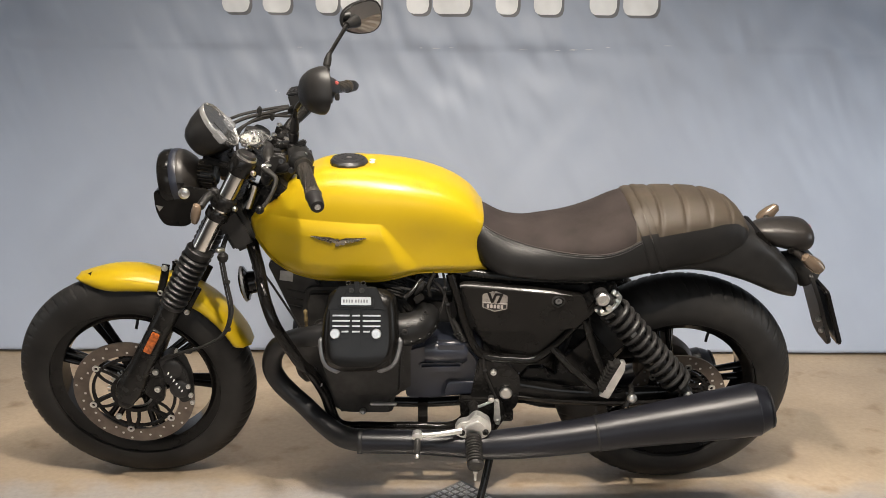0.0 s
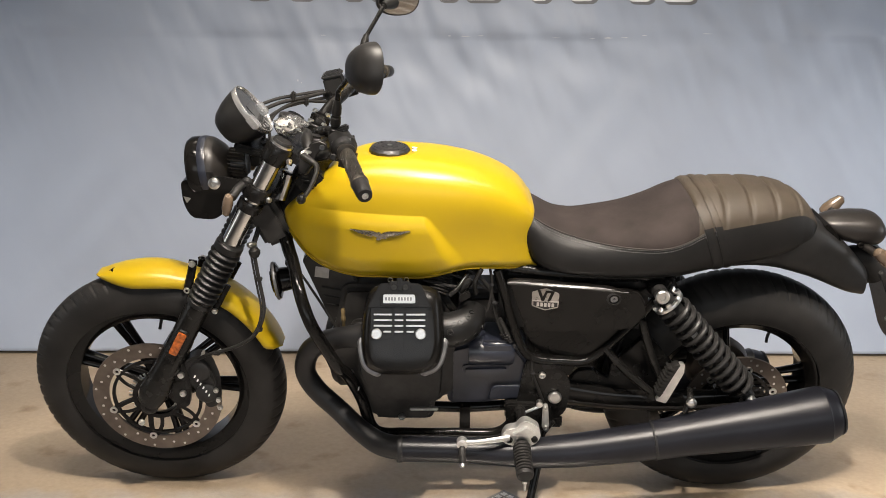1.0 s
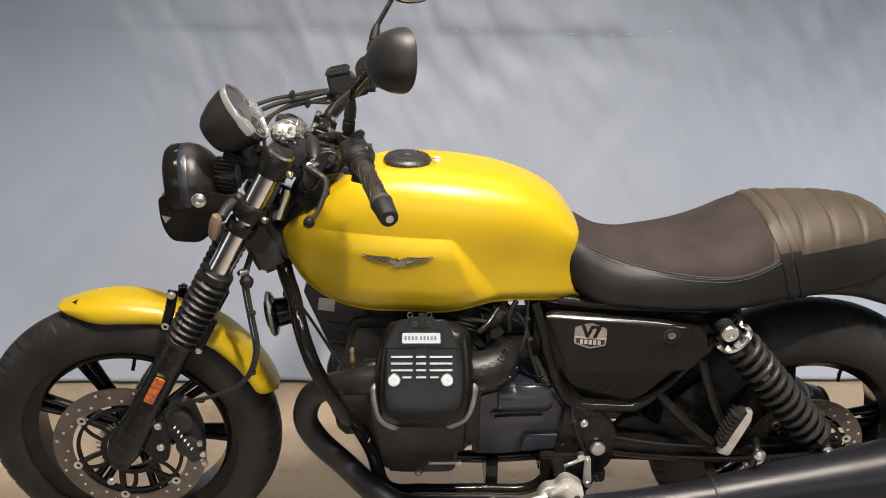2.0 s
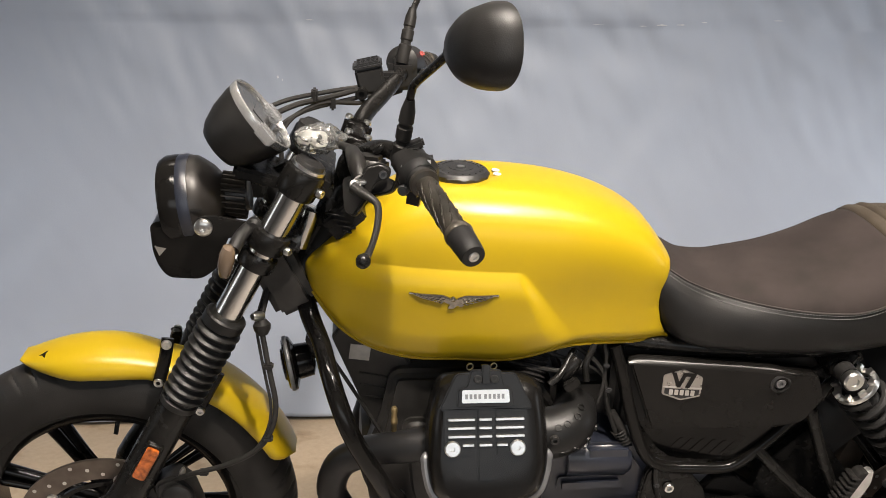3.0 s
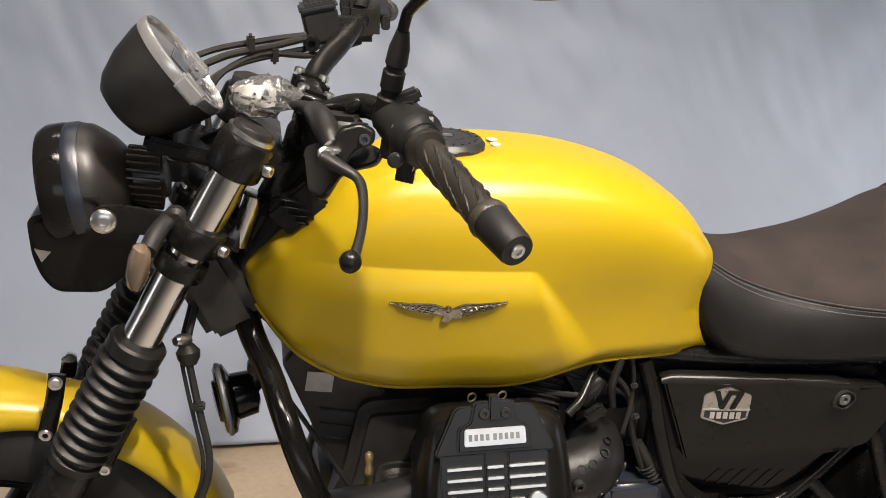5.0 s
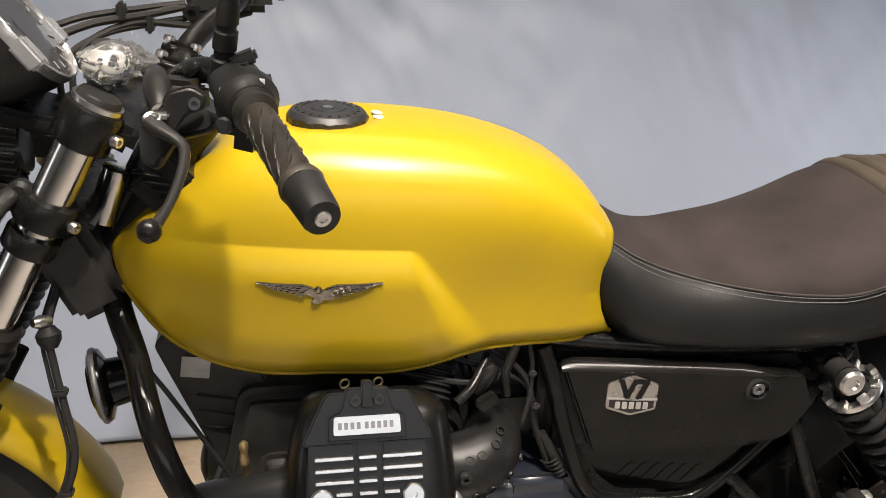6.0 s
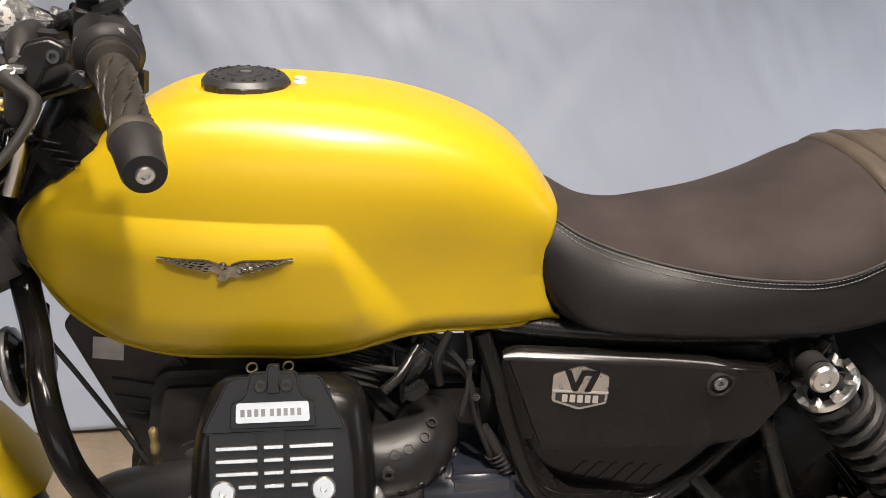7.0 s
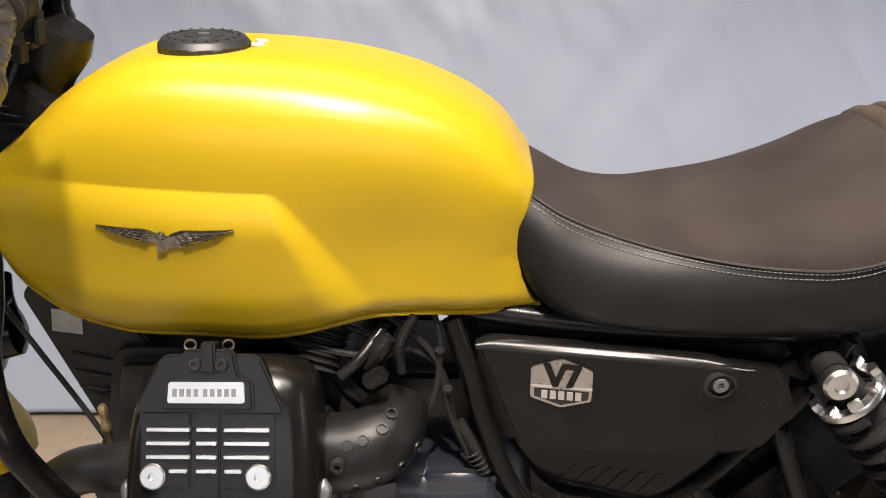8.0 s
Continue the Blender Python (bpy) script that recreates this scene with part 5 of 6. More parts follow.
    part("pivot_bolt", lathe([(0.015, 0), (0.0165, 0.002), (0.0165, 0.008), (0.013, 0.011), (0.006, 0.011)], (0.262, s * 0.118, 0.316), (0, s, 0), 24), STEEL, arm)
    part("pivot_plate", side_plate(rounded([(0.19, 0.42), (0.25, 0.42), (0.30, 0.36), (0.295, 0.27), (0.24, 0.22), (0.18, 0.21), (0.17, 0.30)], 0.02), s * 0.108 + 0.008, s * 0.108 - 0.008, 0.003), BLACK, bike)
    part("frame_bolt", bolt((0.228, s * 0.118, 0.378), (0, s, 0), 0.009, 0.008), STEEL, bike)

# ---- rear shocks ----
def shock(s):
    top, bot = Vector((0.4840, s * 0.150, 0.615)), Vector((0.722, s * 0.162, 0.346))
    d = (bot - top).normalized()
    n = (bot - top).length
    sh = part("shock_absorber", lathe([(0.016, 0.0), (0.018, 0.02), (0.021, 0.05), (0.021, 0.13), (0.017, 0.14), (0.013, n - 0.03), (0.016, n - 0.02), (0.016, n)], top, d, 24), MATT, bike, "black coil-over rear shock absorber")
    u, v, w = frame_of(d)
    pts, turns = [], 12
    for i in range(turns * 14 + 1):
        a = 2 * math.pi * i / 14
        pts.append(top + d * (0.042 + (n - 0.082) * i / (turns * 14)) + (u * math.cos(a) + v * math.sin(a)) * 0.0335)
    part("spring", sweep(pts, 0.0068, 8, 1), MATT, sh, "black coil spring")
    part("spring_seat", lathe([(0.018, n - 0.046), (0.036, n - 0.042), (0.036, n - 0.034), (0.02, n - 0.024)], top, d, 28), BLACK, sh)
    teeth = []
    for i in range(8):
        a = 2 * math.pi * i / 8
        teeth.append(block((0, 0, 0), (0.009, 0.013, 0.008), Matrix.Translation(top + d * 0.023 + (u * math.cos(a) + v * math.sin(a)) * 0.0325) @ d.to_track_quat("Z", "Y").to_matrix().to_4x4() @ Matrix.Rotation(-a, 4, "Z"), 0.001))
    collar = part("preload_collar", ring_lathe([(0.036, 0.027), (0.0372, 0.029), (0.0372, 0.034), (0.026, 0.034), (0.026, 0.027)], top, d, 36), STEEL, sh, "castellated silver preload collar")
    for geo in teeth:
        part("collar_tooth", geo, STEEL, collar)
    part("top_eye", lathe([(0.017, -0.012), (0.017, 0.012)], top, (0, s, 0), 24), MATT, sh)
    part("top_bolt", lathe([(0.0165, 0.0), (0.0170, 0.003), (0.0170, 0.011), (0.014, 0.0145), (0.0075, 0.0145), (0.006, 0.011)], top + Vector((0, s * 0.014, 0)), (0, s, 0), 28), STEEL, sh)
    part("bottom_bolt", lathe([(0.012, 0.0), (0.0125, 0.008), (0.008, 0.012)], bot + Vector((0.0, s * 0.012, 0)), (0, s, 0), 20), STEEL, sh)
    part("shock_sticker", slab([(-0.011, -0.008), (0.011, -0.008), (0.011, 0.008), (-0.011, 0.008)], top + d * 0.128 + Vector((0, s * 0.0222, 0)), (0.65, 0, -0.75) if s < 0 else (-0.65, 0, 0.75), (0.75, 0, 0.65), 0.001), PAPER, sh)


shock(-1)
shock(1)

# ---- side covers ----
for s in (-1, 1):
    def cover_at(geo):
        return [(x, s * (0.098 + 0.155 * max(0, min(x, 0.40) - 0.137) - 0.10 * max(0, x - 0.40) - y), z) for x, y, z in geo[0]], geo[1]
    outline = rounded([(0.139, 0.618), (0.400, 0.616), (0.442, 0.610), (0.462, 0.562), (0.432, 0.520), (0.376, 0.509), (0.186, 0.492)], 0.010)
    top = slab(outline, (0, 0.022, 0), (1, 0, 0), (0, 0, 1), 0.030, 0.003, 3)
    cov = part("side_cover", cover_at(top), GLOSS, bike, "gloss black side cover with silver badge")
    shelf = []
    for x in np.linspace(0.137, 0.412, 34):
        fade = step(0.36, 0.412, x)
        start = Vector((0.0082, 0.6145 - 0.003 * step(0.3, 0.41, x)))
        row = [start + Vector((-0.0006, -0.0015))]
        for k in range(9):
            phi = radians(42 + 3.2 * k)
            row.append(start)
            start = start + Vector((-math.sin(phi), math.cos(phi))) * 0.0019 * (1 - 0.75 * fade) * step(-0.02, 0.02, x - 0.137)
        row += [start + Vector((-0.004, 0.0006)), start + Vector((-0.008, -0.012))]
        shelf.append([(x, -o, z) for o, z in row])
    part("shelf_edge", cover_at(rings(shelf)), GLOSS, cov, "rounded shelf along the cover's top")
    low = rounded([(0.168, 0.496), (0.34, 0.510), (0.43, 0.526), (0.452, 0.546), (0.368, 0.452), (0.333, 0.420), (0.234, 0.420), (0.208, 0.440)], 0.010)
    lp = part("lower_panel", cover_at(slab(low, (0, 0.036, 0), (1, 0, 0), (0, 0, 1), 0.016, 0.004, 2)), GLOSS, cov)
    part("panel_rib", cover_at(join(*[slab([(0.225 + 0.018 * i, 0.434), (0.231 + 0.018 * i, 0.434), (0.252 + 0.018 * i, 0.462), (0.246 + 0.018 * i, 0.462)], (0, 0.0199, 0), (1, 0, 0), (0, 0, 1), 0.0010, 0.0005) for i in range(6)])), GLOSS, lp)
    f0 = s * (0.098 + 0.155 * (0.226 - 0.137) + 0.008)
    shield = [(-0.0315, 0.016), (-0.016, 0.022), (0, 0.028), (0.016, 0.022), (0.0315, 0.016), (0.0315, -0.020), (0.0, -0.030), (-0.0315, -0.020)]
    ux = Vector((1, s * 0.155, 0)).normalized()
    o = Vector((0.2255, f0, 0.5835))

    def relief(pts, lift, depth, bev=0.0005):
        """A raised shape on the badge."""
        pts = [(a, b) for a, b in pts] if s < 0 else [(a, b) for a, b in reversed(pts)]
        return slab(pts, o + Vector((0, s * lift, 0)), ux, (0, 0, 1), depth * (1 if s < 0 else -1), bev)

    bd = part("badge", relief(rounded(shield, 0.004), -0.002, 0.004), BADGE, cov, "silver shield badge")
    part("badge_field", join(relief([(-0.0285, -0.0075), (0.0285, -0.0075), (0.0285, -0.0180), (0, -0.0270), (-0.0285, -0.0180)], 0.0012, 0.0012)), DARKGREY, bd)
    for i in range(5):
        a = -0.0205 + 0.0087 * i
        part("badge_bar", relief([(a, -0.0095), (a + 0.0062, -0.0095), (a + 0.0062, -0.0195), (a, -0.0195)], 0.002, 0.0015), STEEL, bd)
    for a0, a1 in ((-0.0315, -0.0095), (0.0085, 0.0315)):
        part("badge_rule", relief([(a0, -0.0035), (a1, -0.0035), (a1, -0.0062), (a0, -0.0062)], 0.002, 0.0016), STEEL, bd)
    part("badge_chevron", join(relief([(-0.0200, 0.0225), (-0.0125, 0.0225), (-0.0065, 0.006), (-0.0005, 0.0225), (0.0195, 0.0225), (0.0195, 0.0185), (0.0110, -0.0045), (0.0040, -0.0045), (0.0115, 0.0165), (0.0035, 0.0165), (-0.0040, -0.0045), (-0.0095, -0.0045)], 0.002, 0.002)), GLOSS, bd)
    p = Vector((0.381, s * 0.141, 0.594))
    part("cover_bolt_cup", ring_lathe([(0.017, -0.006), (0.017, 0.002), (0.013, 0.004), (0.0125, -0.006)], p, (0, s, 0), 28), MATT, cov)
    part("cover_bolt", lathe([(0.0095, -0.006), (0.0095, 0.000), (0.0075, 0.003), (0.0035, 0.003), (0.003, 0.0)], p, (0, s, 0), 24), RIM, cov)

# ---- engine ----
engine = part("engine", join(side_plate(rounded([(-0.250, 0.60), (-0.270, 0.50), (-0.305, 0.42), (-0.288, 0.362), (-0.240, 0.318), (-0.208, 0.258), (-0.165, 0.228), (-0.034, 0.228), (-0.030, 0.285), (0.03, 0.31), (0.03, 0.52), (-0.02, 0.60)], 0.02), 0.095, -0.095, 0.014, 3), side_plate(rounded([(-0.235, 0.52), (-0.22, 0.36), (-0.17, 0.29), (-0.01, 0.29), (0.0, 0.50)], 0.03), 0.112, -0.112, 0.012, 3)), ENGINE, bike, "black coated transverse V-twin engine")
sump = part("sump", block((-0.112, 0, 0.258), (0.150, 0.18, 0.060), bevel=0.012, seg=3), ENGINE, engine)
part("sump_edge", block((-0.058, -0.112, 0.275), (0.070, 0.012, 0.006), bevel=0.002), ALLOY, engine)
for p in ((-0.235, -0.122, 0.384), (-0.222, -0.125, 0.346), (-0.113, -0.110, 0.252)):
    part("case_bolt", bolt(p, LEFT, 0.0085, 0.008), STEEL, engine)
gear = rounded([(0.0, 0.44), (0.075, 0.462), (0.155, 0.462), (0.195, 0.41), (0.212, 0.35), (0.205, 0.295), (0.055, 0.278), (0.0, 0.280)], 0.016)
gb = part("gearbox", side_plate(gear, 0.10, -0.10, 0.022, 4), GREY, engine, "blue-black gearbox casing")
part("gearbox_rib", join(side_plate(rounded([(0.035, 0.395), (0.150, 0.398), (0.150, 0.370), (0.035, 0.366)], 0.010), -0.090, -0.114, 0.011, 4), side_plate(rounded([(0.10, 0.345), (0.205, 0.350), (0.195, 0.300), (0.09, 0.292)], 0.02), -0.090, -0.110, 0.012, 4)), GREY, gb)
starter = part("starter_motor", join(block((0.118, -0.092, 0.435), (0.085, 0.05, 0.060), bevel=0.010, seg=3), lathe([(0.034, -0.05), (0.036, -0.04), (0.036, 0.05), (0.03, 0.06)], (0.10, -0.085, 0.425), (1, 0, 0), 28)), GREY, engine, "blue-black starter motor")
part("starter_boot", sweep([(0.150, -0.10, 0.460), (0.140, -0.10, 0.485), (0.120, -0.098, 0.520)], [0.011, 0.0085, 0.006], 12), RUBBER, starter)
for geo in [ring_lathe([(0.0115, -0.0015), (0.0125, 0.0), (0.0115, 0.0015), (0.009, 0)], (0.149 - 0.004 * i, -0.10, 0.462 + 0.0055 * i), (-0.4, 0, 0.9), 14) for i in range(5)]:
    part("starter_fin", geo, RUBBER, starter)

UP, OUT = Vector((0, 0.438, 0.899)), Vector((0, -0.899, 0.438))
HC = Vector((-0.1135, -0.222, 0.562))


def on_head(a, b, h=0.0):
    return HC + Vector((a, 0, 0)) + UP * b + OUT * h


def head_slab(outline, h0, h1, bevel=0.001, seg=2):
    return slab(outline, on_head(0, 0, h0), (1, 0, 0), UP, h1 - h0, bevel, seg)


HEAD = rounded([(-0.054, 0.094), (0.068, 0.094), (0.094, 0.078), (0.101, 0.026), (0.103, -0.045), (0.089, -0.092), (0.045, -0.108), (-0.045, -0.108), (-0.077, -0.092), (-0.087, -0.045), (-0.084, 0.026), (-0.072, 0.078)], 0.020, 5)


def scaled(outline, k):
    return [(a * k, b * k) for a, b in outline]


def head(s):
    g = (lambda q: q) if s < 0 else flip
    base = engine
    fins = []
    axis = Vector((0, -0.74, 0.67))
    root = Vector((-0.115, -0.075, 0.455))
    for i in range(9):
        q = root + axis * (0.03 + i * 0.0105)
        fins.append(slab(rounded([(-0.072, -0.066), (0.072, -0.066), (0.072, 0.066), (-0.072, 0.066)], 0.02), q, (1, 0, 0), (0, 0.67, 0.74), 0.004, 0.0008, 1))
    part("cylinder", g(join(lathe([(0.052, 0.0), (0.052, 0.13)], root, axis, 28), *fins)), ENGINE, base, "finned black cylinder")
    # the head behind its cover: a stepped casting
    part("cylinder_head", g(join(head_slab(scaled(HEAD, 0.92), -0.100, -0.060, 0.006), head_slab(scaled(HEAD, 0.98), -0.072, -0.060, 0.002))), ENGINE, base)
    loops = []
    for k, h in ((1.0, -0.062), (1.0, -0.024), (0.965, -0.010), (0.90, 0.002), (0.82, 0.0095), (0.76, 0.0118), (0.5, 0.0125), (0.2, 0.0125)):
        loops.append([on_head(a * k, b * k - (0.006 if k < 0.9 else 0), h) for a, b in HEAD])
    cov = part("valve_cover", g(rings(loops)), COVER, base, "black valve cover with machined silver ribs")
    edge = [on_head(a * 1.0, b * 1.0, -0.028) for a, b in HEAD]
    low = [p for p, (a, b) in zip(edge, HEAD) if b < -0.012]
    for piece in (low[:int(len(low) * 0.42)], low[int(len(low) * 0.58):]):
        part("cover_rim", g(sweep(piece, [0.0025] + [0.0085] * (len(piece) - 2) + [0.0025], 8, 2)), RIM, cov, "bare metal rim of the cover")
    part("cover_hood", g(head_slab(rounded([(-0.070, 0.042), (0.074, 0.042), (0.048, 0.098), (-0.042, 0.098)], 0.008), 0.000, 0.0170, 0.0075, 3)), COVER, cov)
    part("hood_panel", g(head_slab(rounded([(-0.043, 0.046), (0.045, 0.046), (0.043, 0.074), (0.030, 0.079), (0.025, 0.103), (-0.021, 0.103), (-0.027, 0.079), (-0.041, 0.074)], 0.005), 0.010, 0.0215, 0.0025, 3)), COVER, cov)
    part("hood_tab", g(head_slab(rounded([(-0.006, 0.080), (0.010, 0.080), (0.008, 0.110), (-0.004, 0.110)], 0.003), 0.006, 0.0250, 0.003, 3)), COVER, cov)
    for panel in (head_slab(rounded([(-0.062, 0.044), (-0.0150, 0.044), (-0.0150, -0.026), (-0.062, -0.026)], 0.004), 0.008, 0.0152, 0.0015), head_slab(rounded([(0.0170, 0.044), (0.064, 0.044), (0.064, -0.026), (0.0170, -0.026)], 0.004), 0.008, 0.0152, 0.0015), head_slab(rounded([(-0.0105, 0.055), (0.0125, 0.055), (0.0125, -0.062), (-0.0105, -0.062)], 0.003), 0.004, 0.0156, 0.0015)):
        part("cover_panel", g(panel), COVER, cov)
    np_ob = part("name_plate", g(head_slab(rounded([(-0.035, 0.0535), (0.037, 0.0535), (0.036, 0.0730), (-0.034, 0.0730)], 0.003), 0.0205, 0.0240, 0.0008)), STEEL, cov, "bright metal plate with dark relief bars")
    for i in range(9):
        a = -0.0300 + 0.0066 * i + (0.002 if i > 3 else 0)
        part("plate_bar", g(head_slab([(a, 0.0596), (a + 0.0040, 0.0596), (a + 0.0040, 0.0668), (a, 0.0668)], 0.0238, 0.0245, 0)), SHADE, np_ob)
    for r, b in enumerate((0.0285, 0.0160, 0.0035, -0.0095)):
        spans = ((-0.0555, -0.0145), (-0.0090, 0.0105), (0.0165, 0.0595)) if r < 3 else ((-0.034, -0.0165), (-0.0090, 0.0105), (0.0175, 0.034))
        for a0, a1 in spans:
            part("rib", g(head_slab(rounded([(a0, b - 0.0021), (a1, b - 0.0021), (a1, b + 0.0021), (a0, b + 0.0021)], 0.0008, 2), 0.013, 0.0195, 0.0008, 1)), STEEL, cov)
    for a in (-0.049, 0.049):
        part("cover_bolt", g(lathe([(0.0118, 0.0), (0.0122, 0.002), (0.0122, 0.008), (0.0105, 0.010), (0.0035, 0.010), (0.003, 0.007)], on_head(a, -0.0145, 0.011), OUT, 28)), STEEL, cov)
    for a in (-0.0125, 0.0125):
        part("hood_bolt", g(bolt(on_head(a + 0.002, 0.0885, 0.0205), OUT, 0.0064, 0.004)), MATT, cov)
    for a in (-0.020, 0.016):
        part("spring_clip", g(ring_lathe([(0.006, -0.001), (0.006, 0.001), (0.0045, 0.001), (0.0045, -0.001)], on_head(a, 0.106, 0.004), (0.3, -1, 0), 14)), STEEL, cov)
    boot = part("intake_boot", g(join(sweep([(-0.022, -0.152, 0.519), (0.007, -0.153, 0.519), (0.033, -0.146, 0.525), (0.048, -0.126, 0.532), (0.054, -0.098, 0.540)], [0.0405, 0.0415, 0.0405, 0.0375, 0.033], 32, 8), lathe([(0.045, 0), (0.046, 0.003), (0.046, 0.008), (0.043, 0.011)], (-0.020, -0.152, 0.520), (1, -0.03, 0.12), 30))), BOOT, base, "dark grey dimpled intake cover")
    part("boot_flange", g(lathe([(0.045, -0.012), (0.047, -0.010), (0.047, -0.001)], (-0.020, -0.152, 0.520), (1, -0.03, 0.12), 30)), GREY, boot)
    part("boot_bolt", g(bolt((0.002, -0.1955, 0.536), (0.0, -1, 0.1), 0.0075, 0.008)), MATT, boot)
    dim = []
    path = spline([(-0.022, -0.152, 0.519), (0.007, -0.153, 0.519), (0.033, -0.146, 0.525), (0.048, -0.126, 0.532), (0.054, -0.098, 0.540)], 8)
    for i in (9, 13, 17, 21):
        c, d = path[i], (path[i + 1] - path[i - 1]).normalized()
        side = Vector((0, -1, 0)) - d * -d.y
        side.normalize()
        nrm = d.cross(side)
        for k in (-0.75, 0.45):
            q = (side * math.cos(k) + nrm * math.sin(k))
            dim.append(ring_lathe([(0.0062, -0.0015), (0.0058, 0.0009), (0.0044, 0.0009), (0.004, -0.0015)], c + q * 0.0412, q, 14))
    for geo in dim:
        part("boot_dimple", g(geo), BOOT, boot)
    part("spark_lead", g(join(sweep([(0.045, -0.10, 0.640), (0.020, -0.13, 0.615), (0.000, -0.140, 0.600)], 0.006, 10), sweep([(0.075, -0.11, 0.655), (0.060, -0.125, 0.628), (0.062, -0.13, 0.600)], 0.0055, 10))), BLACK, base)
    part("injector", g(join(block((0.036, -0.140, 0.600), (0.026, 0.014, 0.016), Matrix.Rotation(radians(-35), 4, "Y"), 0.003), lathe([(0.010, 0), (0.012, 0.01), (0.012, 0.03), (0.008, 0.04)], (0.025, -0.12, 0.602), (0.6, 0.1, 0.8), 14))), BLACK, base)
    bellows = []
    for i in range(7):
        bellows += [(0.022, i * 0.0075), (0.027, i * 0.0075 + 0.0025), (0.027, i * 0.0075 + 0.004), (0.022, i * 0.0075 + 0.0065)]
    part("intake_bellows", g(lathe(bellows, (-0.030, -0.110, 0.590), (0.25, 0.5, 0.8), 24)), RUBBER, base)
    tuck = 0.0 if s < 0 else 0.055
    hdr = part("exhaust_header", g(sweep([(-0.180, -0.160, 0.512), (-0.221, -0.156, 0.502), (-0.259, -0.143, 0.490), (-0.298 + tuck * 0.6, -0.120, 0.466), (-0.334 + tuck, -0.100, 0.430), (-0.349 + tuck, -0.088, 0.370), (-0.324 + tuck, -0.093, 0.319), (-0.266, -0.108, 0.266), (-0.215, -0.132, 0.226), (-0.165, -0.160, 0.206), (-0.106, -0.190, 0.212)], [0.028, 0.0265, 0.0255, 0.0255, 0.0255, 0.0255, 0.0255, 0.0255, 0.0265, 0.0285, 0.0295], 24, 6)), PIPE, bike, "matt black exhaust header pipe")
    part("header_flange", g(join(lathe([(0.040, 0), (0.042, 0.004), (0.042, 0.016), (0.036, 0.02)], (-0.172, -0.168, 0.517), (-1, 0, -0.1), 26))), GREY, hdr)
    part("brass_sensor", g(lathe([(0.004, -0.02), (0.004, 0.0), (0.0055, 0.002), (0.0055, 0.011), (0.0044, 0.013), (0.0044, 0.022), (0.0052, 0.024), (0.0052, 0.031), (0.003, 0.034)], (-0.2455, -0.140, 0.533), (0, -0.05, 1), 12)), BRASS, hdr)
    MUF = [(-0.118, 0.218, 0.0310), (-0.05, 0.216, 0.0310), (0.03, 0.214, 0.0310), (0.13, 0.208, 0.0325), (0.20, 0.207, 0.0350), (0.26, 0.213, 0.0390), (0.32, 0.221, 0.0410), (0.40, 0.235, 0.0430), (0.489, 0.2515, 0.0445)]
    MUF2 = [(0.491, 0.2520, 0.0460), (0.58, 0.271, 0.0505), (0.68, 0.2925, 0.0565), (0.78, 0.314, 0.0625), (0.84, 0.327, 0.0655), (0.876, 0.3345, 0.0670), (0.881, 0.3355, 0.0660), (0.900, 0.339, 0.0580), (0.912, 0.3415, 0.0510)]
    sag = 0.0 if s < 0 else 0.15
    MUF = [(x, z - sag * step(0.1, 0.5, x), r) for x, z, r in MUF]
    MUF2 = [(x, z - sag * step(0.1, 0.5, x), r) for x, z, r in MUF2]
    muf = part("muffler", g(sweep([(x, -0.198 - 0.012 * step(0.1, 0.5, x), z) for x, z, r in MUF], [r for _, _, r in MUF], 32, 4)), MUFFLER, bike, "satin blue-black megaphone muffler")
    part("muffler_can", g(sweep([(x, -0.210 - 0.012 * step(0.5, 0.9, x), z) for x, z, r in MUF2], [r for _, _, r in MUF2], 36, 4)), MUFFLER, muf)
    part("muffler_joint", g(ring_lathe([(0.0458, -0.002), (0.0472, 0.0), (0.0472, 0.0035), (0.0458, 0.005), (0.043, 0.002)], (0.490, -0.210, 0.2518 - sag * step(0.1, 0.5, 0.49)), (0.985, 0, 0.17), 40)), PIPE, muf)
    part("muffler_sleeve", g(lathe([(0.0318, 0), (0.0330, 0.002), (0.0330, 0.012), (0.0318, 0.014)], (-0.122, -0.198, 0.218), (1, 0, 0), 30)), PIPE, muf)
    part("muffler_outlet", g(lathe([(0.020, 0.006), (0.020, -0.001), (0.054, -0.001), (0.052, 0.004)], (0.9125, -0.222, 0.3416 - sag), (0.98, 0, 0.2), 28)), PIPE, muf)
    part("muffler_stay", g(sweep([(0.56, -0.20, 0.325 - sag), (0.574, -0.185, 0.350), (0.58, -0.155, 0.36)], 0.008, 10)), BLACK, muf)


head(-1)
head(1)
part("alternator_cover", lathe([(0.095, 0.0), (0.098, 0.01), (0.098, 0.03), (0.085, 0.045), (0.03, 0.05)], (-0.245, 0, 0.39), (-1, 0, -0.1), 36), ENGINE, engine)
part("airbox", join(block((0.085, 0, 0.525), (0.12, 0.12, 0.09), bevel=0.02, seg=3), block((0.24, 0, 0.55), (0.24, 0.17, 0.16), bevel=0.02, seg=3)), MATT, bike)
part("battery_tray", block((0.40, 0, 0.56), (0.16, 0.16, 0.17), bevel=0.015), MATT, bike)
part("inner_fender", join(sweep([(0.42, 0, 0.40), (0.46, 0, 0.52), (0.54, 0, 0.62), (0.66, 0, 0.672), (0.80, 0, 0.665)], 0.05, 14, 6, squash=0.2, up=(1, 0, 0.2))), MATT, bike)
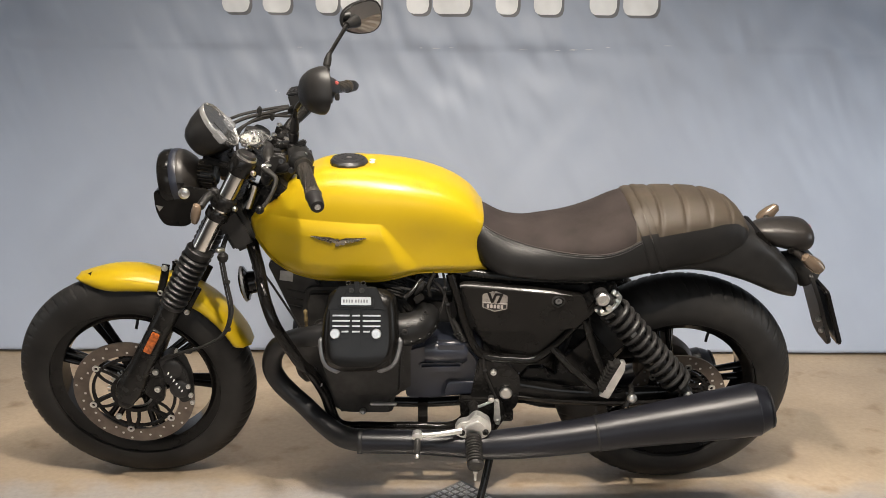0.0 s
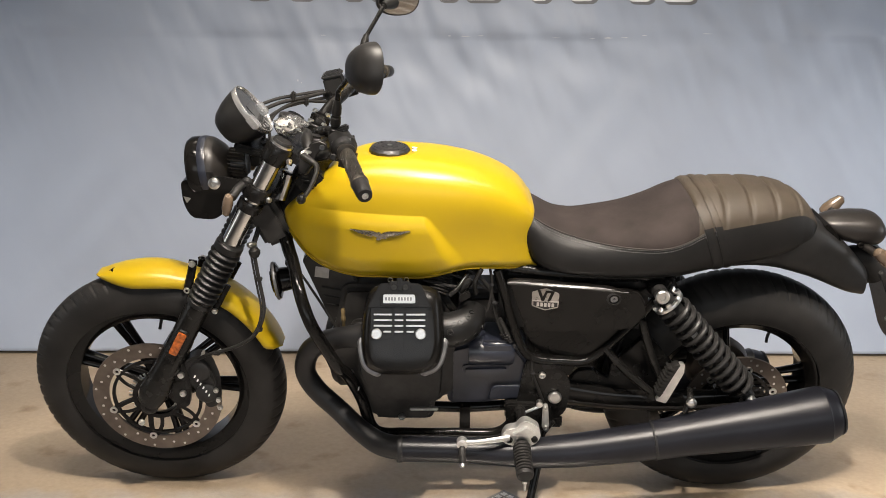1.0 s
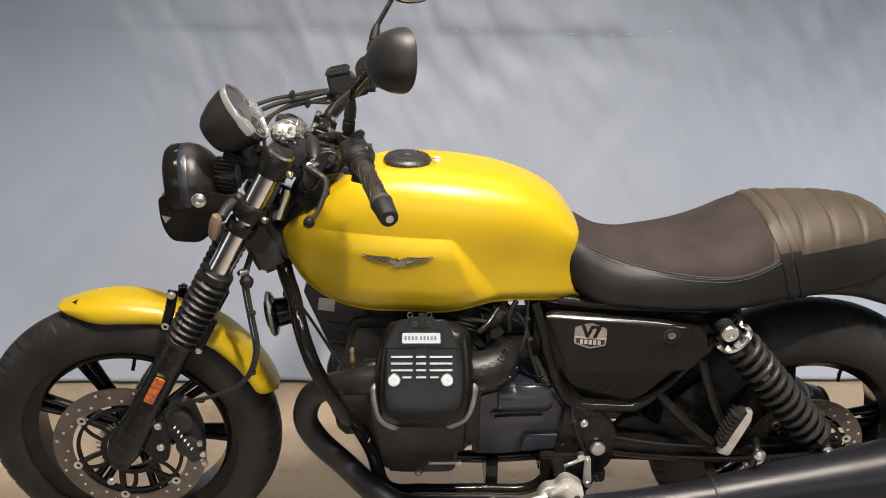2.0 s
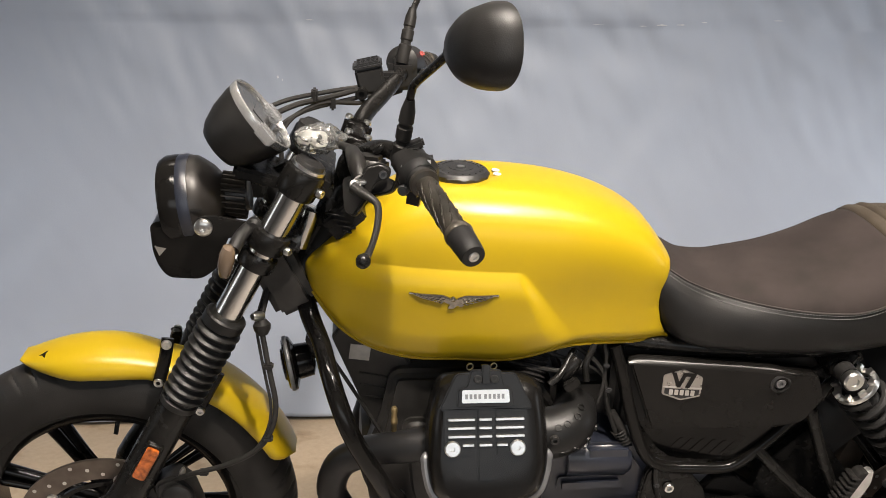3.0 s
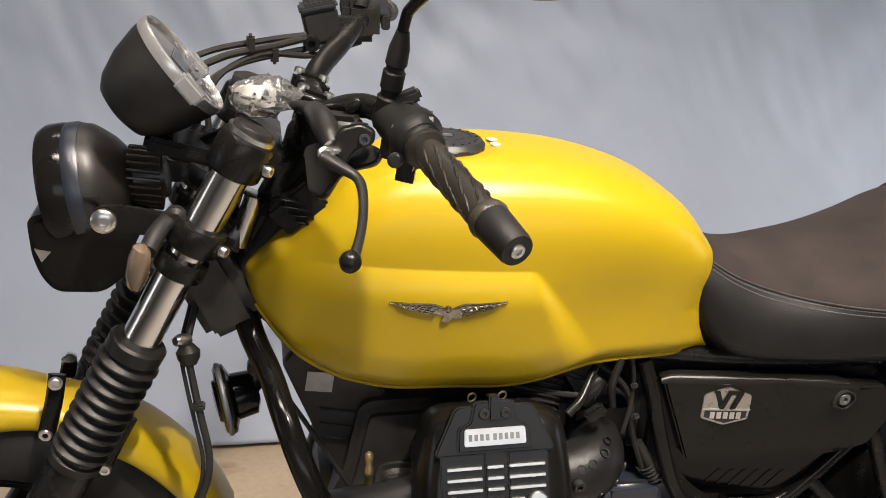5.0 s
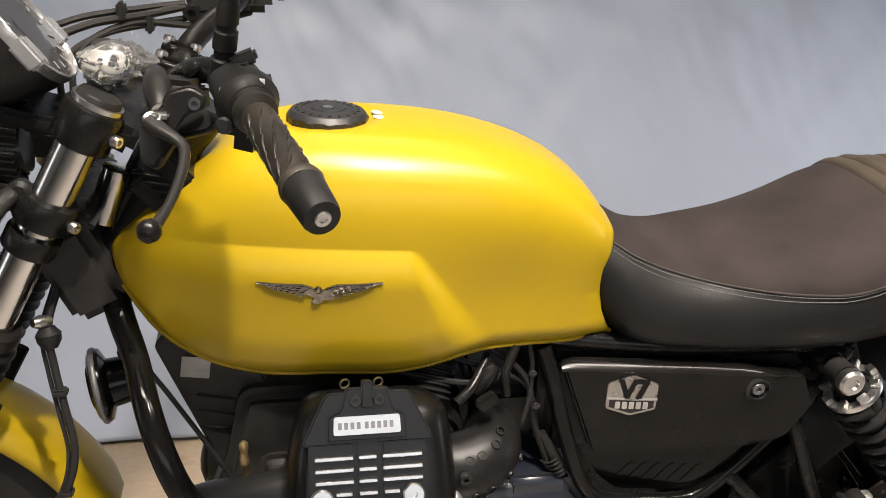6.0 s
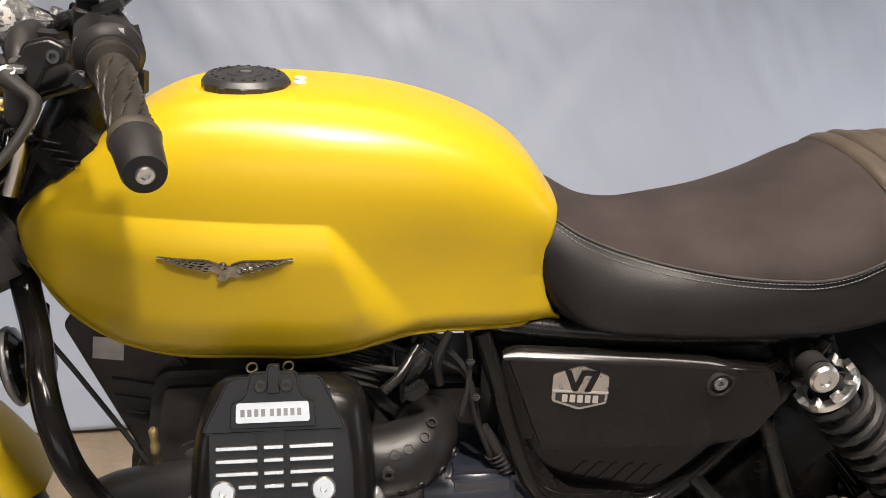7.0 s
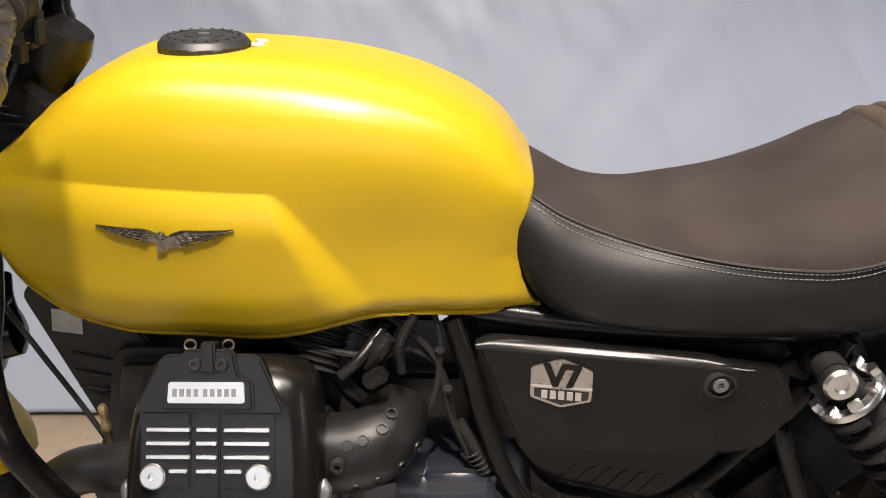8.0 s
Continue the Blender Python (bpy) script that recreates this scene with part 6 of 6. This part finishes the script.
cooler = part("oil_cooler", side_plate(rounded([(-0.345, 0.655), (-0.330, 0.675), (-0.240, 0.640), (-0.215, 0.600), (-0.235, 0.44), (-0.265, 0.45)], 0.008), 0.070, -0.070, 0.004), ENGINE, bike)
for k in range(3):
    part("cooler_fin", side_plate([(-0.300, 0.590 - 0.022 * k), (-0.232, 0.575 - 0.022 * k), (-0.232, 0.570 - 0.022 * k), (-0.300 + 0.02 * k, 0.585 - 0.022 * k)], -0.069, -0.0735, 0.001), ENGINE, cooler)
part("paper_label", slab([(-0.0165, -0.014), (0.0165, -0.014), (0.0165, 0.013), (-0.0165, 0.013)], (-0.299, -0.0712, 0.627), (0.99, 0, -0.14), (0.14, 0, 0.99), 0.001), PAPER, bike, "small white paper label")

reg = part("regulator", block((-0.318, -0.030, 0.845), (0.060, 0.060, 0.050), Matrix.Rotation(radians(-40), 4, "Y"), 0.004), BLACK, bike)
for i in range(5):
    part("regulator_fin", block((-0.335 + 0.0085 * i, -0.062, 0.862 - 0.010 * i), (0.030, 0.010, 0.0025), Matrix.Rotation(radians(12), 4, "Y"), 0.0006, 1), BLACK, reg)
for k, pts in enumerate(([(-0.02, -0.085, 0.640), (0.02, -0.10, 0.630), (0.06, -0.10, 0.615), (0.10, -0.095, 0.585), (0.115, -0.095, 0.52)], [(0.02, -0.08, 0.648), (0.055, -0.095, 0.640), (0.095, -0.10, 0.600), (0.108, -0.10, 0.540), (0.13, -0.10, 0.480)], [(0.095, -0.098, 0.650), (0.10, -0.10, 0.62), (0.098, -0.105, 0.58), (0.09, -0.11, 0.545)], [(-0.06, -0.10, 0.622), (-0.02, -0.115, 0.618), (0.03, -0.115, 0.610), (0.07, -0.11, 0.618)], [(-0.40, -0.04, 0.73), (-0.37, -0.07, 0.66), (-0.33, -0.085, 0.60), (-0.29, -0.09, 0.53), (-0.25, -0.10, 0.46)], [(0.20, -0.118, 0.43), (0.205, -0.122, 0.38), (0.22, -0.122, 0.34), (0.235, -0.118, 0.30)])):
    part("cable", sweep(pts, 0.0042 if k % 2 else 0.0032, 8), RUBBER, bike)
for q in ((0.108, -0.104, 0.565), (0.100, -0.104, 0.612), (0.205, -0.124, 0.385)):
    part("cable_clip", block(q, (0.010, 0.009, 0.007), bevel=0.002), DARKGREY, bike)
horn = part("horn", lathe([(0.015, -0.040), (0.028, -0.034), (0.030, -0.010), (0.044, -0.004), (0.0455, 0.0), (0.0455, 0.006), (0.040, 0.010), (0.028, 0.010), (0.026, 0.014), (0.010, 0.016)], (-0.413, -0.030, 0.585), (-0.97, -0.15, -0.15), 36), GLOSS, bike, "round black electric horn")
part("horn_rim", ring_lathe([(0.0455, 0.000), (0.047, 0.002), (0.047, 0.005), (0.0455, 0.007), (0.044, 0.004)], (-0.413, -0.030, 0.585), (-0.97, -0.15, -0.15), 36), RIM, horn)
part("horn_bracket", join(sweep([(-0.378, -0.03, 0.60), (-0.375, -0.045, 0.64), (-0.37, -0.05, 0.67)], 0.009, 10), lathe([(0.012, 0), (0.012, 0.012), (0.006, 0.014)], (-0.374, -0.055, 0.648), LEFT, 12)), BLACK, horn)

# ---- foot controls and side stand ----
brk = part("footpeg_bracket", slab(rounded([(0.128, 0.266), (0.130, 0.246), (0.158, 0.233), (0.205, 0.234), (0.222, 0.262), (0.216, 0.290), (0.186, 0.309), (0.172, 0.304), (0.162, 0.288), (0.140, 0.286)], 0.010), (0, -0.188, 0), (1, 0, 0), (0, 0, 1), 0.026, 0.003, 2), ALLOY, bike, "cast alloy footpeg bracket")
for p in ((0.146, 0.256), (0.206, 0.258)):
    part("bracket_bolt", bolt((p[0], -0.214, p[1]), LEFT, 0.008, 0.006), BLACK, brk)
part("bracket_web", slab(rounded([(0.15, 0.273), (0.20, 0.264), (0.205, 0.280), (0.186, 0.294)], 0.006), (0, -0.212, 0), (1, 0, 0), (0, 0, 1), 0.010, 0.003), ALLOY, brk)
peg_o, peg_d = Vector((0.175, -0.214, 0.246)), Vector((0.03, -0.93, -0.28)).normalized()
peg_prof = [(0.012, 0), (0.019, 0.006)]
for i in range(9):
    h = 0.010 + i * 0.0085
    peg_prof += [(0.021, h), (0.021, h + 0.005), (0.0175, h + 0.0065), (0.0175, h + 0.008)]
peg_prof += [(0.021, 0.088), (0.019, 0.096), (0.01, 0.099)]
pg = part("foot_peg", lathe(peg_prof, peg_o, peg_d, 24), RUBBER, bike, "ribbed rubber rider foot peg")
part("peg_feeler", lathe([(0.006, 0), (0.006, 0.006), (0.0035, 0.008), (0.0035, 0.024), (0.002, 0.026)], peg_o + peg_d * 0.09 + Vector((0, 0, -0.018)), (0, -0.2, -1), 12), STEEL, pg)
sl = part("shift_lever", sweep([(0.145, -0.216, 0.262), (0.108, -0.226, 0.262), (0.070, -0.234, 0.262), (0.032, -0.240, 0.264)], [0.0085, 0.0075, 0.0070, 0.0085], 12, 6, squash=0.7, up=(0, 1, 0)), ALLOY, bike, "cast alloy shift lever with rubber tip")
part("shift_boss", lathe([(0.013, 0), (0.013, 0.016), (0.010, 0.018)], (0.033, -0.232, 0.265), LEFT, 18), ALLOY, sl)
part("shift_rubber", lathe([(0.007, 0), (0.0085, 0.004), (0.0085, 0.036), (0.006, 0.04)], (0.033, -0.246, 0.258), (0, -0.75, -0.66), 16), RUBBER, sl)
part("shift_tip", lathe([(0.006, 0), (0.0065, 0.006), (0.004, 0.009)], (0.033, -0.276, 0.2315), (0, -0.75, -0.66), 12), STEEL, sl)
part("shift_linkage", join(sweep([(0.173, -0.150, 0.285), (0.20, -0.150, 0.296), (0.222, -0.148, 0.306)], 0.004, 8), lathe([(0.008, -0.006), (0.008, 0.008)], (0.222, -0.146, 0.314), LEFT, 12)), STEEL, bike)
lk = part("shift_arm", slab(rounded([(0.231, 0.312), (0.243, 0.312), (0.250, 0.246), (0.241, 0.236), (0.231, 0.246)], 0.006), (0, -0.140, 0), (1, 0, 0), (0, 0, 1), 0.010, 0.003), ALLOY, bike)
part("arm_bolt", bolt((0.241, -0.150, 0.246), LEFT, 0.007, 0.006), STEEL, lk)
part("arm_bolt", bolt((0.237, -0.150, 0.303), LEFT, 0.005, 0.006), STEEL, lk)
part("bracket_stay", sweep([(0.176, -0.100, 0.285), (0.178, -0.150, 0.285), (0.180, -0.192, 0.284)], 0.014, 14), BLACK, bike)
part("stand_mount", side_plate(rounded([(0.14, 0.30), (0.25, 0.30), (0.265, 0.25), (0.245, 0.22), (0.15, 0.20)], 0.012), -0.100, -0.130, 0.004), BLACK, bike)
st = part("side_stand", sweep([(0.232, -0.128, 0.225), (0.226, -0.160, 0.165), (0.208, -0.205, 0.095), (0.190, -0.240, 0.035), (0.186, -0.258, -0.020)], [0.012, 0.011, 0.010, 0.010, 0.011], 14, 6), GLOSS, bike, "black steel side stand folded out")
part("stand_spring", sweep([(0.236, -0.135, 0.215), (0.250, -0.13, 0.235), (0.262, -0.13, 0.252)], 0.006, 10), BLACK, st)
part("centre_brace", join(block((0.045, 0, 0.225), (0.026, 0.19, 0.085), bevel=0.004), block((0.17, 0, 0.255), (0.05, 0.18, 0.05), bevel=0.006), sweep([(-0.10, 0, 0.212), (0.04, 0, 0.208), (0.16, 0, 0.215)], 0.014, 12)), GLOSS, bike)
part("hanger_link", join(block((0.265, -0.11, 0.240), (0.04, 0.02, 0.03), bevel=0.004)), BLACK, bike)

# ---- rear brake on the far side ----
part("rear_caliper", side_plate(rounded([(0.640, 0.395), (0.700, 0.430), (0.735, 0.405), (0.690, 0.360)], 0.012), 0.105, 0.055, 0.008), MATT, bike)
part("final_drive", lathe([(0.03, 0.05), (0.075, 0.06), (0.085, 0.085), (0.075, 0.125), (0.03, 0.135)], REAR, (0, 1, 0), 32), DRIVE, bike, "brown-grey cast final drive housing")
part("drive_arm", sweep([(0.60, 0.075, 0.40), (0.66, 0.080, 0.395), (0.72, 0.085, 0.37)], [0.030, 0.034, 0.040], 16), DRIVE, bike)

# ---- keys in a plastic bag over the ignition ----
part("ignition_lock", lathe([(0.022, -0.02), (0.024, 0.0), (0.023, 0.018), (0.014, 0.022)], (-0.372, 0.0, 0.968), (0.35, 0, 0.93), 24), MATT, bike)
loops = []
for i in range(11):
    h = i / 10
    ring = []
    for j in range(26):
        a = 2 * math.pi * j / 26
        r = 0.031 * math.sin(math.pi * (0.10 + 0.82 * h)) ** 0.6 * (1 + 0.42 * noise.noise((math.cos(a) * 1.6, math.sin(a) * 1.6, h * 4)) + 0.30 * noise.noise((math.cos(a) * 6, math.sin(a) * 6, h * 11)) + random.uniform(-0.07, 0.07))
        ring.append((r * 1.05 * math.cos(a) + 0.008 * h, r * 0.85 * math.sin(a), 0.042 * h + random.uniform(-0.002, 0.002)))
    loops.append(ring)
bag_m = bike.matrix_world @ Matrix.Translation((-0.362, -0.066, 0.962)) @ Matrix.Rotation(radians(8), 4, "Y")
bag = part("key_bag", moved(rings(loops), bag_m), FILM, None, sharp=3)
tagged(bag, "crumpled clear plastic bag with key tags on the yoke", "plastic bag")
part("key_tag", moved(join(ring_lathe([(0.012, -0.001), (0.012, 0.001), (0.006, 0.001), (0.006, -0.001)], (0.004, -0.014, 0.022), (0.1, -0.7, 0.7), 18), block((-0.012, 0.004, 0.014), (0.03, 0.018, 0.004), Matrix.Rotation(0.5, 4, "X"), 0.001)), bag_m), STEEL, bag)
